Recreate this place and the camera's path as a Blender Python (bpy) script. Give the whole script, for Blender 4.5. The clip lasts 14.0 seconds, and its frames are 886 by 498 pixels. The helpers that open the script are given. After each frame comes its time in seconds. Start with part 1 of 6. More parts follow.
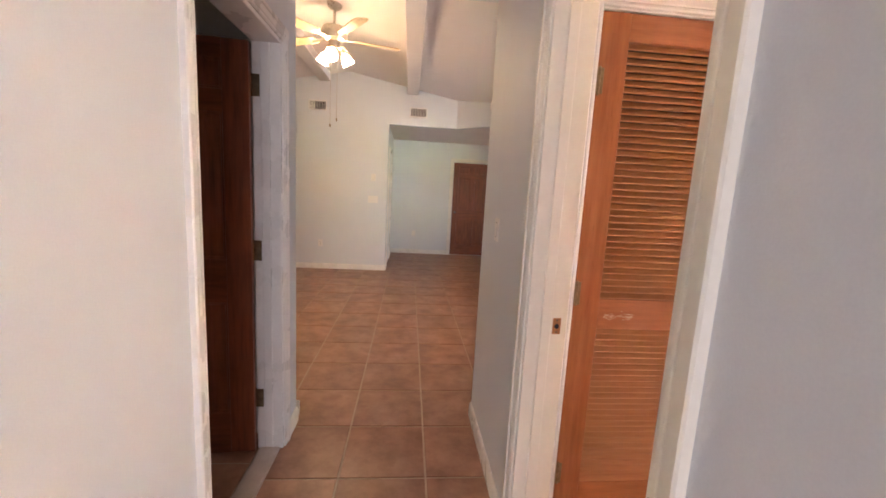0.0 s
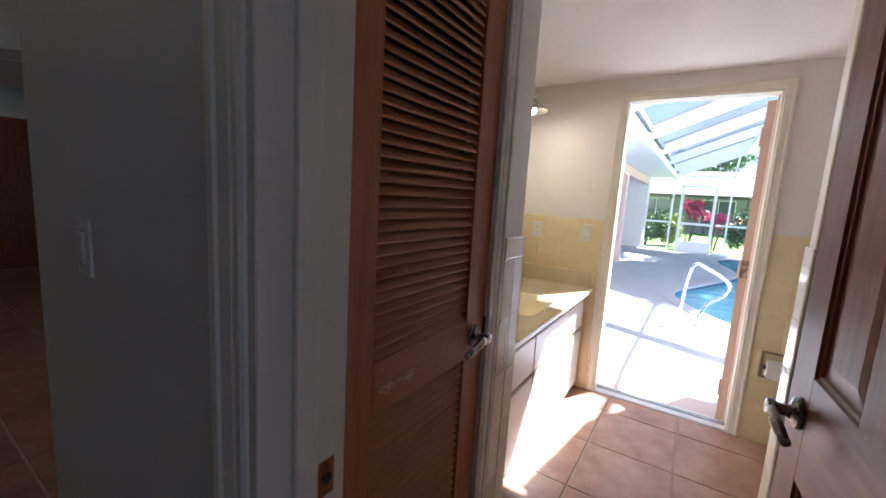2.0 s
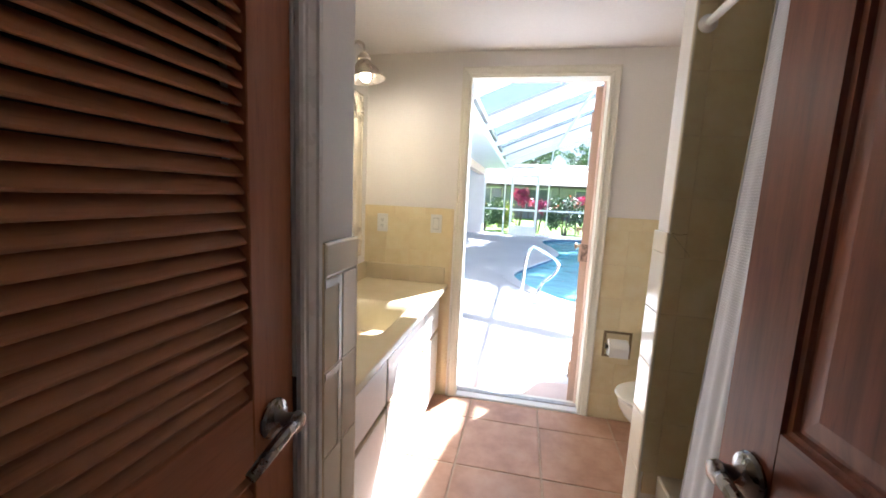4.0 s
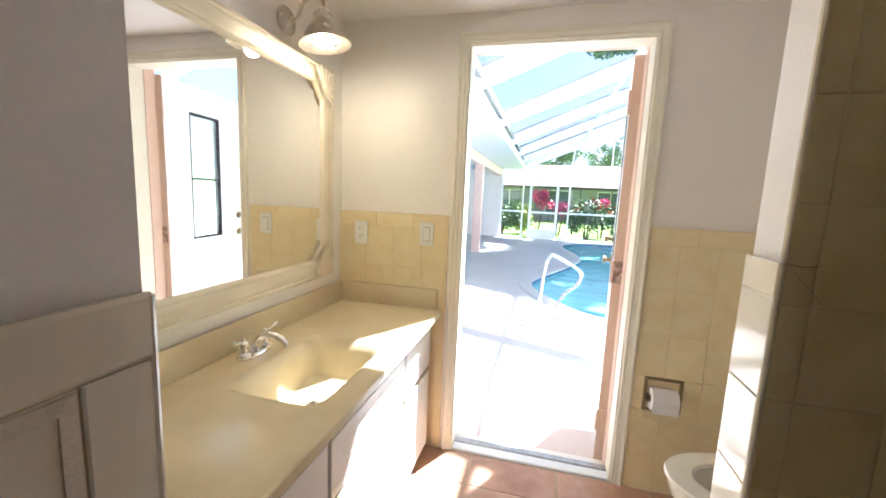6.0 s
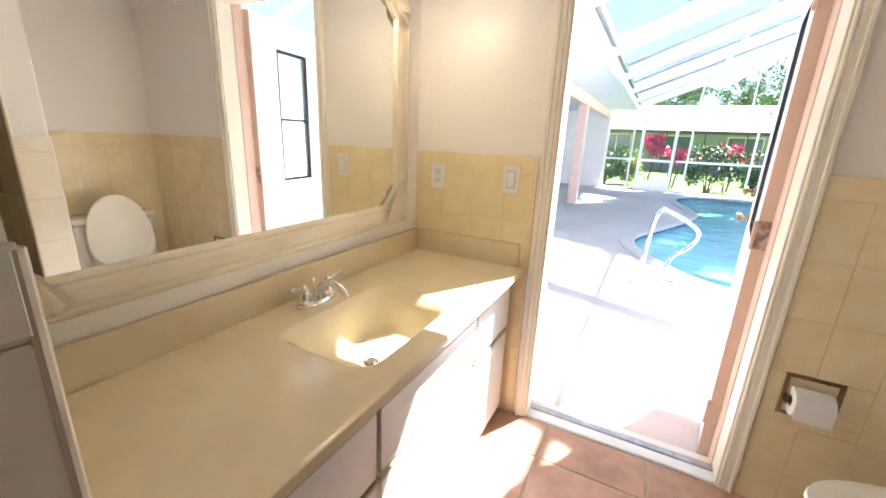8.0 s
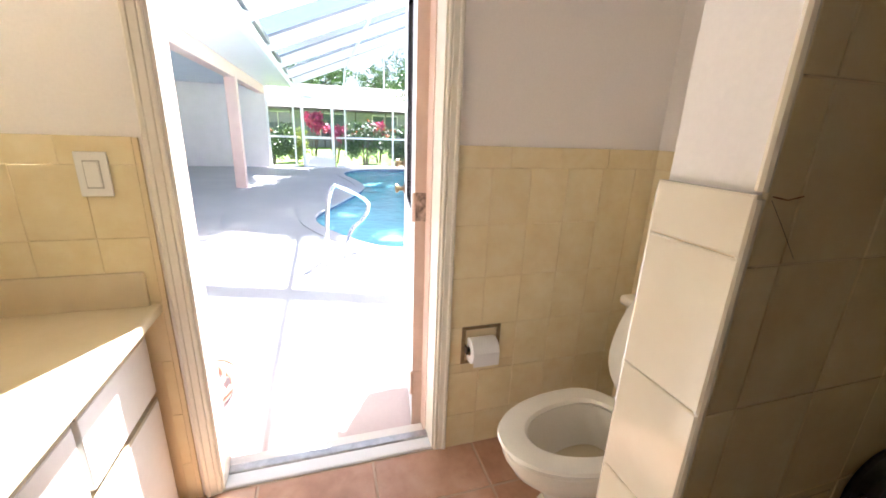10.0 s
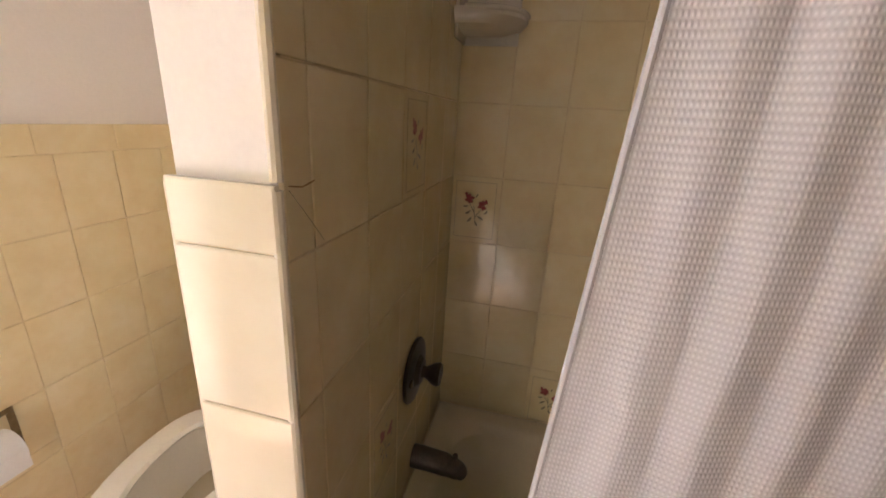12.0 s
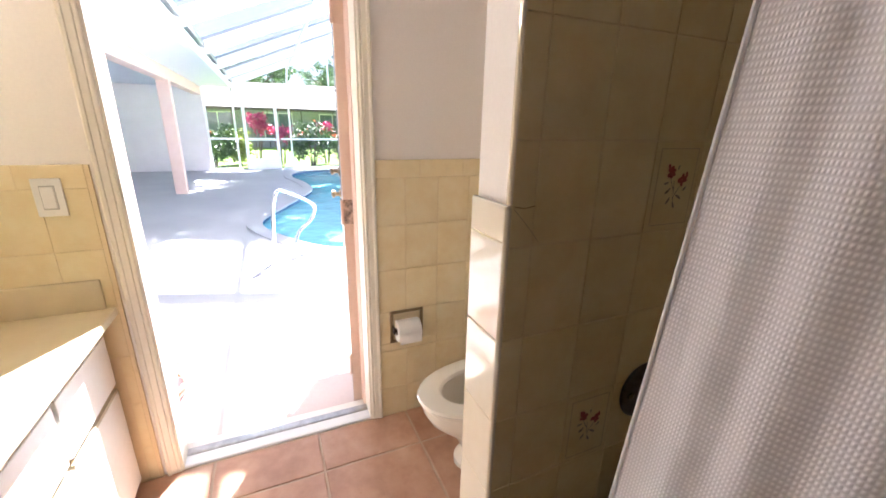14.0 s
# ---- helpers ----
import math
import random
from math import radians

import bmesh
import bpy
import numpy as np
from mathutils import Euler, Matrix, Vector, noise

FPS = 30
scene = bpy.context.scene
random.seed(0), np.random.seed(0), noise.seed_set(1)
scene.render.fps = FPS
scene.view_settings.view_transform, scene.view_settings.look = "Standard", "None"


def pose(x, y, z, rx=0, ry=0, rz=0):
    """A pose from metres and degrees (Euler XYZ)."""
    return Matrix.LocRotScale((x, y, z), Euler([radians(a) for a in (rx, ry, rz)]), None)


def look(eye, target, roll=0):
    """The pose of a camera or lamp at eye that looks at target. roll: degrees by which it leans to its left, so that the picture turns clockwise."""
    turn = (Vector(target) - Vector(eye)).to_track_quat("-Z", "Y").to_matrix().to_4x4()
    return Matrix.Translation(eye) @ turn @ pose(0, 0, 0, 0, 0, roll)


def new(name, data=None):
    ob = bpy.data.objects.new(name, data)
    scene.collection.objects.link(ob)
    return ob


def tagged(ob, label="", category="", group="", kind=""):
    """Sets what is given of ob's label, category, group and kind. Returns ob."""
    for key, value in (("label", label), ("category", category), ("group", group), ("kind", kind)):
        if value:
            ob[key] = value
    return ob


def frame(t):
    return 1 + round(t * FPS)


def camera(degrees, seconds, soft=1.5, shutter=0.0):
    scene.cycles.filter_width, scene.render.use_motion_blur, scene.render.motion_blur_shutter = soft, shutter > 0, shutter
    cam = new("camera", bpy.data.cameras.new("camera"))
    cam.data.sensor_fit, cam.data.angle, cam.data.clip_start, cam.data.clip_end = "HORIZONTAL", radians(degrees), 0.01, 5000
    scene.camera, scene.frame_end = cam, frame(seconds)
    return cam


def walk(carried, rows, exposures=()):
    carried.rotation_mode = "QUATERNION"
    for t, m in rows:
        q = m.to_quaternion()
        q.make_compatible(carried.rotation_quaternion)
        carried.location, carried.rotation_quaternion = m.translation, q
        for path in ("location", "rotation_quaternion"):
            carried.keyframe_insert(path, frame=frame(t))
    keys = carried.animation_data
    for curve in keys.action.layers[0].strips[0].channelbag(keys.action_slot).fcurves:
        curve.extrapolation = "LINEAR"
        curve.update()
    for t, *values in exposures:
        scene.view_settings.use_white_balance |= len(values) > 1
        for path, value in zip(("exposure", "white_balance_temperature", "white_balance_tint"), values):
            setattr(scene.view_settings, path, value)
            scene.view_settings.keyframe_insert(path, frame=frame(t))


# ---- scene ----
cam = camera(97.0, 14.0, 1.7)
PATH = [
    (0, (0.215, 0.328, 1.408), (0.395, 2.299, 1.117), 3.1),
    (0.5, (0.155, 0.621, 1.441), (0.429, 2.581, 1.153), 3.1),
    (1, (0.198, 0.879, 1.41), (0.946, 2.711, 1.127), 3.1),
    (1.5, (0.303, 1.077, 1.417), (1.563, 2.603, 1.125), 2.9),
    (2, (0.397, 1.232, 1.382), (2.059, 2.309, 1.105), 3.5),
    (2.5, (0.498, 1.32, 1.383), (2.389, 1.907, 1.101), 3.3),
    (3, (0.628, 1.352, 1.376), (2.562, 1.775, 1.095), 3.4),
    (5.3, (1.172, 1.363, 1.349), (3.115, 1.744, 1.07), 2.5),
    (5.5, (1.241, 1.347, 1.347), (3.178, 1.75, 1.057), 2.9),
    (6, (1.388, 1.339, 1.371), (3.309, 1.823, 1.098), 2.5),
    (6.5, (1.475, 1.349, 1.364), (3.168, 2.309, 0.905), 3.3),
    (7, (1.524, 1.354, 1.348), (3.102, 2.448, 0.788), 2.7),
    (7.2, (1.54, 1.353, 1.347), (3.113, 2.452, 0.784), 2.5),
    (9.3, (1.882, 1.386, 1.316), (3.797, 1.297, 0.745), 1.9),
    (9.5, (1.939, 1.367, 1.338), (3.834, 1.119, 0.749), 1.9),
    (10, (1.993, 1.323, 1.322), (3.818, 0.752, 0.736), 2.2),
    (10.5, (2.098, 1.278, 1.35), (3.669, 0.196, 0.75), 1.4),
    (11, (2.109, 1.261, 1.331), (3.215, -0.291, 0.725), 2.2),
    (11.5, (2.071, 1.234, 1.336), (2.739, -0.546, 0.716), 2.8),
    (12, (2.046, 1.21, 1.338), (2.475, -0.64, 0.709), 3.3),
    (12.5, (2.039, 1.206, 1.342), (2.417, -0.655, 0.714), 3.1),
    (13, (2.006, 1.179, 1.361), (2.515, -0.648, 0.725), 3.3),
    (13.5, (1.889, 1.205, 1.387), (3.216, -0.16, 0.772), 2.4),
    (14, (1.689, 1.274, 1.405), (3.435, 0.502, 0.808), 1.2),
]
EXPOSURES = [(0.0, 6.65, 7000, 25), (0.5, 6.75, 6450, 28), (0.9, 6.7, 6250, 27), (1.1, 5.9, 6000, 24), (1.3, 5.1, 5700, 19), (1.5, 4.55, 5450, 19), (2.0, 3.8, 5250, 16), (3.0, 3.9, 5300, 15),
             (5.3, 4.1, 5400, 8), (7.2, 4.15, 5600, 11), (9.5, 4.1, 5750, 14), (11.0, 4.35, 5850, 16), (11.5, 4.5, 6000, 17), (12.0, 4.55, 5850, 18), (13.0, 4.55, 5750, 18), (14.0, 4.3, 5700, 17)]
walk(cam, [(t, look(eye, target, roll)) for t, eye, target, roll in PATH], EXPOSURES)

# ---------------------------------------------------------------- light
SUN_DIR = Vector((0.872, -0.489, 0.0)).normalized()      # towards the sun, on the ground
SUN_ELEV = radians(51)
world = bpy.data.worlds.new("sky")
scene.world = world
world.use_nodes = True
wn, wl = world.node_tree.nodes, world.node_tree.links
sky = wn.new("ShaderNodeTexSky")
sky.sky_type, sky.sun_disc = "NISHITA", False
sky.sun_elevation, sky.sun_rotation = SUN_ELEV, math.atan2(SUN_DIR.x, SUN_DIR.y)
sky.air_density, sky.dust_density = 0.9, 1.2
tcw, cloud, cr, cm = wn.new("ShaderNodeTexCoord"), wn.new("ShaderNodeTexNoise"), wn.new("ShaderNodeValToRGB"), wn.new("ShaderNodeMix")
cloud.inputs["Scale"].default_value, cloud.inputs["Detail"].default_value = 3.2, 6
cr.color_ramp.elements[0].position, cr.color_ramp.elements[1].position = 0.55, 0.74
cm.data_type = "RGBA"
cm.inputs[7].default_value = (3.8, 4.0, 4.4, 1)
wl.new(tcw.outputs["Generated"], cloud.inputs["Vector"])
wl.new(cloud.outputs["Fac"], cr.inputs[0]), wl.new(cr.outputs[0], cm.inputs[0])
wl.new(sky.outputs[0], cm.inputs[6]), wl.new(cm.outputs[2], wn["Background"].inputs[0])
wn["Background"].inputs[1].default_value = 0.030

sun = new("sun", bpy.data.lights.new("sun", "SUN"))
sun.data.energy, sun.data.angle, sun.data.color = 5.0, radians(0.7), (1.0, 0.95, 0.87)
to_sun = SUN_DIR * math.cos(SUN_ELEV) + Vector((0, 0, math.sin(SUN_ELEV)))
sun.matrix_world = look((12, -6, 12), Vector((12, -6, 12)) - to_sun)


# Area lamp added as fill, for daylight whose source is out of view.
def fill_light(name, at, target, w, h, watts, colour):
    lamp = new(name, bpy.data.lights.new(name, "AREA"))
    lamp.data.shape, lamp.data.size, lamp.data.size_y = "RECTANGLE", w, h
    lamp.data.energy, lamp.data.color = watts, colour
    lamp.matrix_world = look(at, target)
    return lamp


def bulb_light(name, at, watts, colour, radius=0.03):
    lamp = new(name, bpy.data.lights.new(name, "POINT"))
    lamp.data.energy, lamp.data.color, lamp.data.shadow_soft_size = watts, colour, radius
    lamp.location = at
    return lamp


# Fill lamp in the opening added to the unseen east wall.
fill_light("living_window_light", (3.38, 3.75, 1.1), (0, 4.6, 1.0), 1.05, 2.0, 0.12, (0.66, 0.78, 1.0))
# Fill lamp added behind the hall; the closed room there has no window.
fill_light("bedroom_window_light", (0.0, -3.9, 1.4), (0.0, 0, 1.2), 2.4, 1.5, 1.3, (0.76, 0.84, 1.0))
bulb_light("vanity_bulb_light", (2.80, 2.20, 1.915), 0.40, (1.0, 0.80, 0.56))
for a in (30, 150, 270):
    bulb_light("fan_bulb_light", (-0.6 + 0.13 * math.cos(radians(a)), 4.6 + 0.13 * math.sin(radians(a)), 2.58), 0.03, (1.0, 0.64, 0.34), 0.05)


# ---------------------------------------------------------------- materials
def shader(name):
    m = bpy.data.materials.new(name)
    m.use_nodes = True
    nt = m.node_tree
    return m, nt, nt.nodes["Principled BSDF"]


def coords(nt, scale=(1, 1, 1), kind="Object"):
    tc, mp = nt.nodes.new("ShaderNodeTexCoord"), nt.nodes.new("ShaderNodeMapping")
    mp.inputs["Scale"].default_value = scale
    nt.links.new(tc.outputs[kind], mp.inputs["Vector"])
    return mp.outputs[0]


def noise_tex(nt, vec, scale, detail=4, rough=0.55):
    n = nt.nodes.new("ShaderNodeTexNoise")
    n.inputs["Scale"].default_value, n.inputs["Detail"].default_value, n.inputs["Roughness"].default_value = scale, detail, rough
    nt.links.new(vec, n.inputs["Vector"])
    return n.outputs["Fac"]


def ramp(nt, fac, stops):
    r = nt.nodes.new("ShaderNodeValToRGB")
    while len(r.color_ramp.elements) < len(stops):
        r.color_ramp.elements.new(0.5)
    for e, (p, c) in zip(r.color_ramp.elements, stops):
        e.position, e.color = p, (*c, 1)
    nt.links.new(fac, r.inputs[0])
    return r.outputs[0]


def mix(nt, a, b, fac, mode="MIX"):
    m = nt.nodes.new("ShaderNodeMix")
    m.data_type, m.blend_type = "RGBA", mode
    for sock, v in ((m.inputs[0], fac), (m.inputs[6], a), (m.inputs[7], b)):
        if isinstance(v, (int, float)):
            sock.default_value = v
        elif isinstance(v, tuple):
            sock.default_value = (*v, 1)
        else:
            nt.links.new(v, sock)
    return m.outputs[2]


def bump(nt, p, height, strength, dist=0.002):
    b = nt.nodes.new("ShaderNodeBump")
    b.inputs["Strength"].default_value, b.inputs["Distance"].default_value = strength, dist
    nt.links.new(height, b.inputs["Height"])
    nt.links.new(b.outputs[0], p.inputs["Normal"])


def object_random(nt):
    return nt.nodes.new("ShaderNodeObjectInfo").outputs["Random"]


def offset_by_object(nt, vec, amount=20.0):
    """Shift a texture from object to object, so that pieces of one mesh differ."""
    oi, cmb, add = nt.nodes.new("ShaderNodeObjectInfo"), nt.nodes.new("ShaderNodeVectorMath"), nt.nodes.new("ShaderNodeVectorMath")
    cmb.operation, add.operation = "SCALE", "ADD"
    cmb.inputs[0].default_value = (1.0, 1.7, 2.3)
    mul = nt.nodes.new("ShaderNodeMath")
    mul.operation = "MULTIPLY"
    mul.inputs[1].default_value = amount
    nt.links.new(oi.outputs["Random"], mul.inputs[0])
    nt.links.new(mul.outputs[0], cmb.inputs["Scale"])
    nt.links.new(vec, add.inputs[0])
    nt.links.new(cmb.outputs[0], add.inputs[1])
    return add.outputs[0]


def surf(name, c1, c2, scale=6, rough=0.6, metal=0.0, grain=120, bump_s=0.15, rough_var=0.1, spec=0.5, stretch=(1, 1, 1), shift=False, bump_d=0.002):
    m, nt, p = shader(name)
    v = coords(nt, stretch)
    if shift:
        v = offset_by_object(nt, v)
    big, fine = noise_tex(nt, v, scale, 5), noise_tex(nt, v, grain, 3)
    col = ramp(nt, big, [(0.3, c1), (0.7, c2)])
    col = mix(nt, col, ramp(nt, fine, [(0.3, tuple(x * 0.86 for x in c1)), (0.75, tuple(min(1, x * 1.06) for x in c2))]), 0.16)
    nt.links.new(col, p.inputs["Base Color"])
    rr = nt.nodes.new("ShaderNodeMapRange")
    rr.inputs["To Min"].default_value, rr.inputs["To Max"].default_value = max(0.02, rough - rough_var), min(1, rough + rough_var)
    nt.links.new(big, rr.inputs[0])
    nt.links.new(rr.outputs[0], p.inputs["Roughness"])
    p.inputs["Metallic"].default_value = metal
    p.inputs["Specular IOR Level"].default_value = spec
    if bump_s:
        bump(nt, p, fine, bump_s, bump_d)
    return m


def wood(name, dark, light, axis, rough=0.35, knots=0.0):
    st = {"x": (2, 26, 26), "z": (26, 26, 2), "y": (26, 2, 26)}[axis]
    m, nt, p = shader(name)
    v = offset_by_object(nt, coords(nt, st))
    g1, g2 = noise_tex(nt, v, 1.6, 6, 0.62), noise_tex(nt, v, 7, 3)
    wear = noise_tex(nt, coords(nt), 3.2, 4)
    col = ramp(nt, g1, [(0.28, dark), (0.5, tuple((a + b) / 2 for a, b in zip(dark, light))), (0.74, light)])
    col = mix(nt, col, tuple(x * 0.6 for x in dark), ramp(nt, g2, [(0.60, (0, 0, 0)), (0.8, (0.55, 0.55, 0.55))]))
    col = mix(nt, col, tuple(min(1, x * 1.25) for x in light), ramp(nt, wear, [(0.5, (0, 0, 0)), (0.8, (0.45, 0.45, 0.45))]))
    nt.links.new(col, p.inputs["Base Color"])
    rr = nt.nodes.new("ShaderNodeMapRange")
    rr.inputs["To Min"].default_value, rr.inputs["To Max"].default_value = rough - 0.1, rough + 0.14
    nt.links.new(wear, rr.inputs[0])
    nt.links.new(rr.outputs[0], p.inputs["Roughness"])
    p.inputs["Specular IOR Level"].default_value = 0.32
    bump(nt, p, g2, 0.12, 0.001)
    return m


def tile_mat(name, c1, c2, c3, rough, scale=7.0, relief=0.25, vary=0.10, warp=26):
    m, nt, p = shader(name)
    v = offset_by_object(nt, coords(nt))
    big, mid, fine = noise_tex(nt, v, scale, 5, 0.6), noise_tex(nt, v, scale * 3.3, 4), noise_tex(nt, v, 160, 2)
    col = ramp(nt, big, [(0.3, c1), (0.5, c2), (0.72, c3)])
    col = mix(nt, col, c1, ramp(nt, mid, [(0.52, (0, 0, 0)), (0.75, (0.45, 0.45, 0.45))]))
    dark = nt.nodes.new("ShaderNodeMapRange")
    dark.inputs["To Min"].default_value, dark.inputs["To Max"].default_value = 1 - vary, 1 + vary
    nt.links.new(object_random(nt), dark.inputs[0])
    hsv = nt.nodes.new("ShaderNodeHueSaturation")
    nt.links.new(dark.outputs[0], hsv.inputs["Value"])
    nt.links.new(col, hsv.inputs["Color"])
    nt.links.new(hsv.outputs[0], p.inputs["Base Color"])
    rr = nt.nodes.new("ShaderNodeMapRange")
    rr.inputs["To Min"].default_value, rr.inputs["To Max"].default_value = max(0.03, rough - 0.07), rough + 0.1
    nt.links.new(mid, rr.inputs[0])
    nt.links.new(rr.outputs[0], p.inputs["Roughness"])
    bump(nt, p, noise_tex(nt, v, warp, 3), relief, 0.002)
    return m


def plain(name, c, rough=0.5, metal=0.0, glow=0.0, trans=0.0):
    m, nt, p = shader(name)
    p.inputs["Base Color"].default_value = (*c, 1)
    p.inputs["Roughness"].default_value, p.inputs["Metallic"].default_value = rough, metal
    p.inputs["Transmission Weight"].default_value = trans
    if glow:
        p.inputs["Emission Color"].default_value = (*c, 1)
        p.inputs["Emission Strength"].default_value = glow
    return m


WALL = surf("wall_paint", (0.76, 0.75, 0.70), (0.80, 0.79, 0.74), 2.2, 0.62, grain=220, bump_s=0.22)
BATH_PAINT = surf("bath_paint", (0.86, 0.82, 0.75), (0.89, 0.85, 0.785), 2.2, 0.45, grain=130, bump_s=0.10)
HALL_PAINT = surf("hall_paint", (0.67, 0.70, 0.70), (0.72, 0.745, 0.745), 1.7, 0.55, grain=200, bump_s=0.2)
CEIL = surf("ceiling_paint", (0.80, 0.76, 0.73), (0.84, 0.80, 0.77), 1.5, 0.8, grain=90, bump_s=0.5)
TRIM = surf("trim_gloss_paint", (0.82, 0.80, 0.74), (0.86, 0.84, 0.79), 4, 0.28, grain=60, bump_s=0.06)
CREAM = surf("cream_trim_paint", (0.80, 0.76, 0.62), (0.85, 0.81, 0.69), 4, 0.35, grain=60, bump_s=0.08)
DOOR_WOOD = wood("dark_door_wood", (0.135, 0.036, 0.016), (0.30, 0.088, 0.038), "z", 0.36)
DOOR_RAIL = wood("dark_door_rail_wood", (0.135, 0.036, 0.016), (0.29, 0.084, 0.036), "x", 0.36)
LOUVRE_WOOD = wood("louvre_stile_wood", (0.32, 0.105, 0.038), (0.47, 0.175, 0.068), "z", 0.42)
LOUVRE_RAIL = wood("louvre_rail_wood", (0.33, 0.115, 0.045), (0.49, 0.19, 0.08), "x", 0.42)
SLAT_WOOD = wood("louvre_slat_wood", (0.36, 0.145, 0.06), (0.53, 0.245, 0.115), "x", 0.48)
SCRAPED = surf("scraped_bare_wood", (0.50, 0.36, 0.24), (0.66, 0.52, 0.38), 30, 0.7, grain=200)
FLOOR_TILE = tile_mat("terracotta_floor_tile", (0.24, 0.108, 0.062), (0.36, 0.178, 0.105), (0.46, 0.255, 0.16), 0.32, 5.0, 0.2, 0.08)
BATH_FLOOR_TILE = tile_mat("pink_terracotta_tile", (0.36, 0.19, 0.118), (0.475, 0.275, 0.175), (0.555, 0.35, 0.24), 0.30, 5.5, 0.2, 0.06)
FLOOR_GROUT = surf("floor_grout", (0.44, 0.31, 0.21), (0.54, 0.41, 0.30), 14, 0.9, grain=300, bump_s=0.4)
WALL_TILE = tile_mat("cream_wall_tile", (0.77, 0.63, 0.35), (0.81, 0.69, 0.41), (0.84, 0.74, 0.49), 0.12, 9.0, 0.10, 0.018, 14)
WHITE_TILE = tile_mat("pale_bullnose_tile", (0.79, 0.71, 0.53), (0.81, 0.74, 0.57), (0.83, 0.77, 0.61), 0.06, 8.0, 0.06, 0.02, 12)
WALL_GROUT = surf("wall_grout", (0.74, 0.60, 0.35), (0.80, 0.67, 0.42), 9, 0.7, grain=240, bump_s=0.3)
COUNTER = surf("cultured_marble", (0.70, 0.59, 0.36), (0.77, 0.67, 0.45), 5, 0.16, grain=16, bump_s=0.0, rough_var=0.05)
LAMINATE = surf("white_laminate", (0.80, 0.78, 0.72), (0.84, 0.82, 0.77), 3, 0.33, grain=40, bump_s=0.04)
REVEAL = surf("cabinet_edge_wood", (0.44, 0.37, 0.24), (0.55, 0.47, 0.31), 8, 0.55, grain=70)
PORCELAIN = surf("bone_porcelain", (0.76, 0.71, 0.58), (0.79, 0.74, 0.62), 3, 0.1, bump_s=0.0, rough_var=0.03)
TUB_ENAMEL = surf("bone_enamel", (0.68, 0.60, 0.44), (0.72, 0.64, 0.48), 3, 0.15, bump_s=0.0, rough_var=0.04)
CHROME = surf("chrome", (0.78, 0.78, 0.78), (0.86, 0.86, 0.86), 20, 0.1, 1.0, bump_s=0.0, rough_var=0.05)
NICKEL = surf("brushed_nickel", (0.50, 0.45, 0.38), (0.62, 0.57, 0.49), 30, 0.3, 1.0, bump_s=0.05)
BRONZE = surf("dark_bronze", (0.06, 0.052, 0.045), (0.13, 0.11, 0.09), 30, 0.34, 0.8, bump_s=0.05)
ANTIQUE = surf("antique_brass", (0.20, 0.145, 0.08), (0.36, 0.27, 0.16), 40, 0.34, 1.0, bump_s=0.05)
PEWTER = surf("pewter", (0.20, 0.19, 0.18), (0.34, 0.32, 0.30), 40, 0.27, 1.0, bump_s=0.04)
COPPER = surf("copper_strike", (0.42, 0.18, 0.07), (0.62, 0.31, 0.14), 60, 0.35, 1.0, bump_s=0.06)
RUST = surf("rusted_hinge", (0.05, 0.03, 0.025), (0.76, 0.56, 0.45), 42, 0.65, 0.0, bump_s=0.4)
# Black of the window frame, also put where holes and gaps lie in shade.
BLACK = plain("black_frame_and_shade", (0.015, 0.013, 0.012), 0.7)
SWITCH = plain("switch_plastic", (0.80, 0.78, 0.72), 0.3)
PINK = surf("pink_exterior_paint", (0.72, 0.52, 0.46), (0.78, 0.58, 0.52), 4, 0.6, grain=120)
PEACH = surf("peach_door_edge_paint", (0.72, 0.53, 0.42), (0.78, 0.60, 0.49), 12, 0.5, grain=90)
STUCCO = surf("pale_stucco", (0.76, 0.72, 0.72), (0.82, 0.78, 0.78), 3, 0.85, grain=70, bump_s=0.6, bump_d=0.006)
ALU = surf("white_aluminium", (0.84, 0.85, 0.86), (0.88, 0.89, 0.90), 5, 0.35, bump_s=0.03)
DECK = surf("textured_concrete_deck", (0.52, 0.505, 0.51), (0.61, 0.595, 0.59), 1.1, 0.85, grain=45, bump_s=0.7, bump_d=0.008)
GRASS = surf("lawn", (0.14, 0.26, 0.035), (0.28, 0.42, 0.07), 0.9, 0.9, grain=40, bump_s=0.8, bump_d=0.05)
POOL = surf("pool_plaster", (0.34, 0.76, 0.86), (0.42, 0.80, 0.88), 2, 0.6, grain=30, bump_s=0.1)
POOL_TILE = surf("pool_waterline_tile", (0.05, 0.11, 0.20), (0.12, 0.22, 0.34), 18, 0.25, grain=60)
MIRROR = plain("mirror_glass", (0.92, 0.93, 0.92), 0.015, 1.0)
SHADE_GLASS = plain("lit_frosted_glass", (1.0, 0.80, 0.50), 0.4, 0, 0.8)
BULB = plain("lit_bulb", (1.0, 0.80, 0.52), 0.4, 0, 6.0)


# ---------------------------------------------------------------- building helpers
def finish(bm, name, material, parent=None, label="", smooth=False):
    bmesh.ops.recalc_face_normals(bm, faces=bm.faces)
    me = bpy.data.meshes.new(name)
    bm.to_mesh(me)
    bm.free()
    if material:
        me.materials.append(material)
    if smooth:
        me.shade_smooth()
        me.set_sharp_from_angle(angle=radians(35))
    ob = new(name, me)
    ob.parent = parent
    if label:
        ob["label"] = label
    return ob


def part(name, bm, material, parent, label="", smooth=False):
    return finish(bm, name, material, parent, label, smooth)


def thing(name, label, category, m=None, group=""):
    ob = tagged(new(name), label, category, group)
    ob.empty_display_size = 0.05
    if m is not None:
        ob.matrix_world = m
    return ob


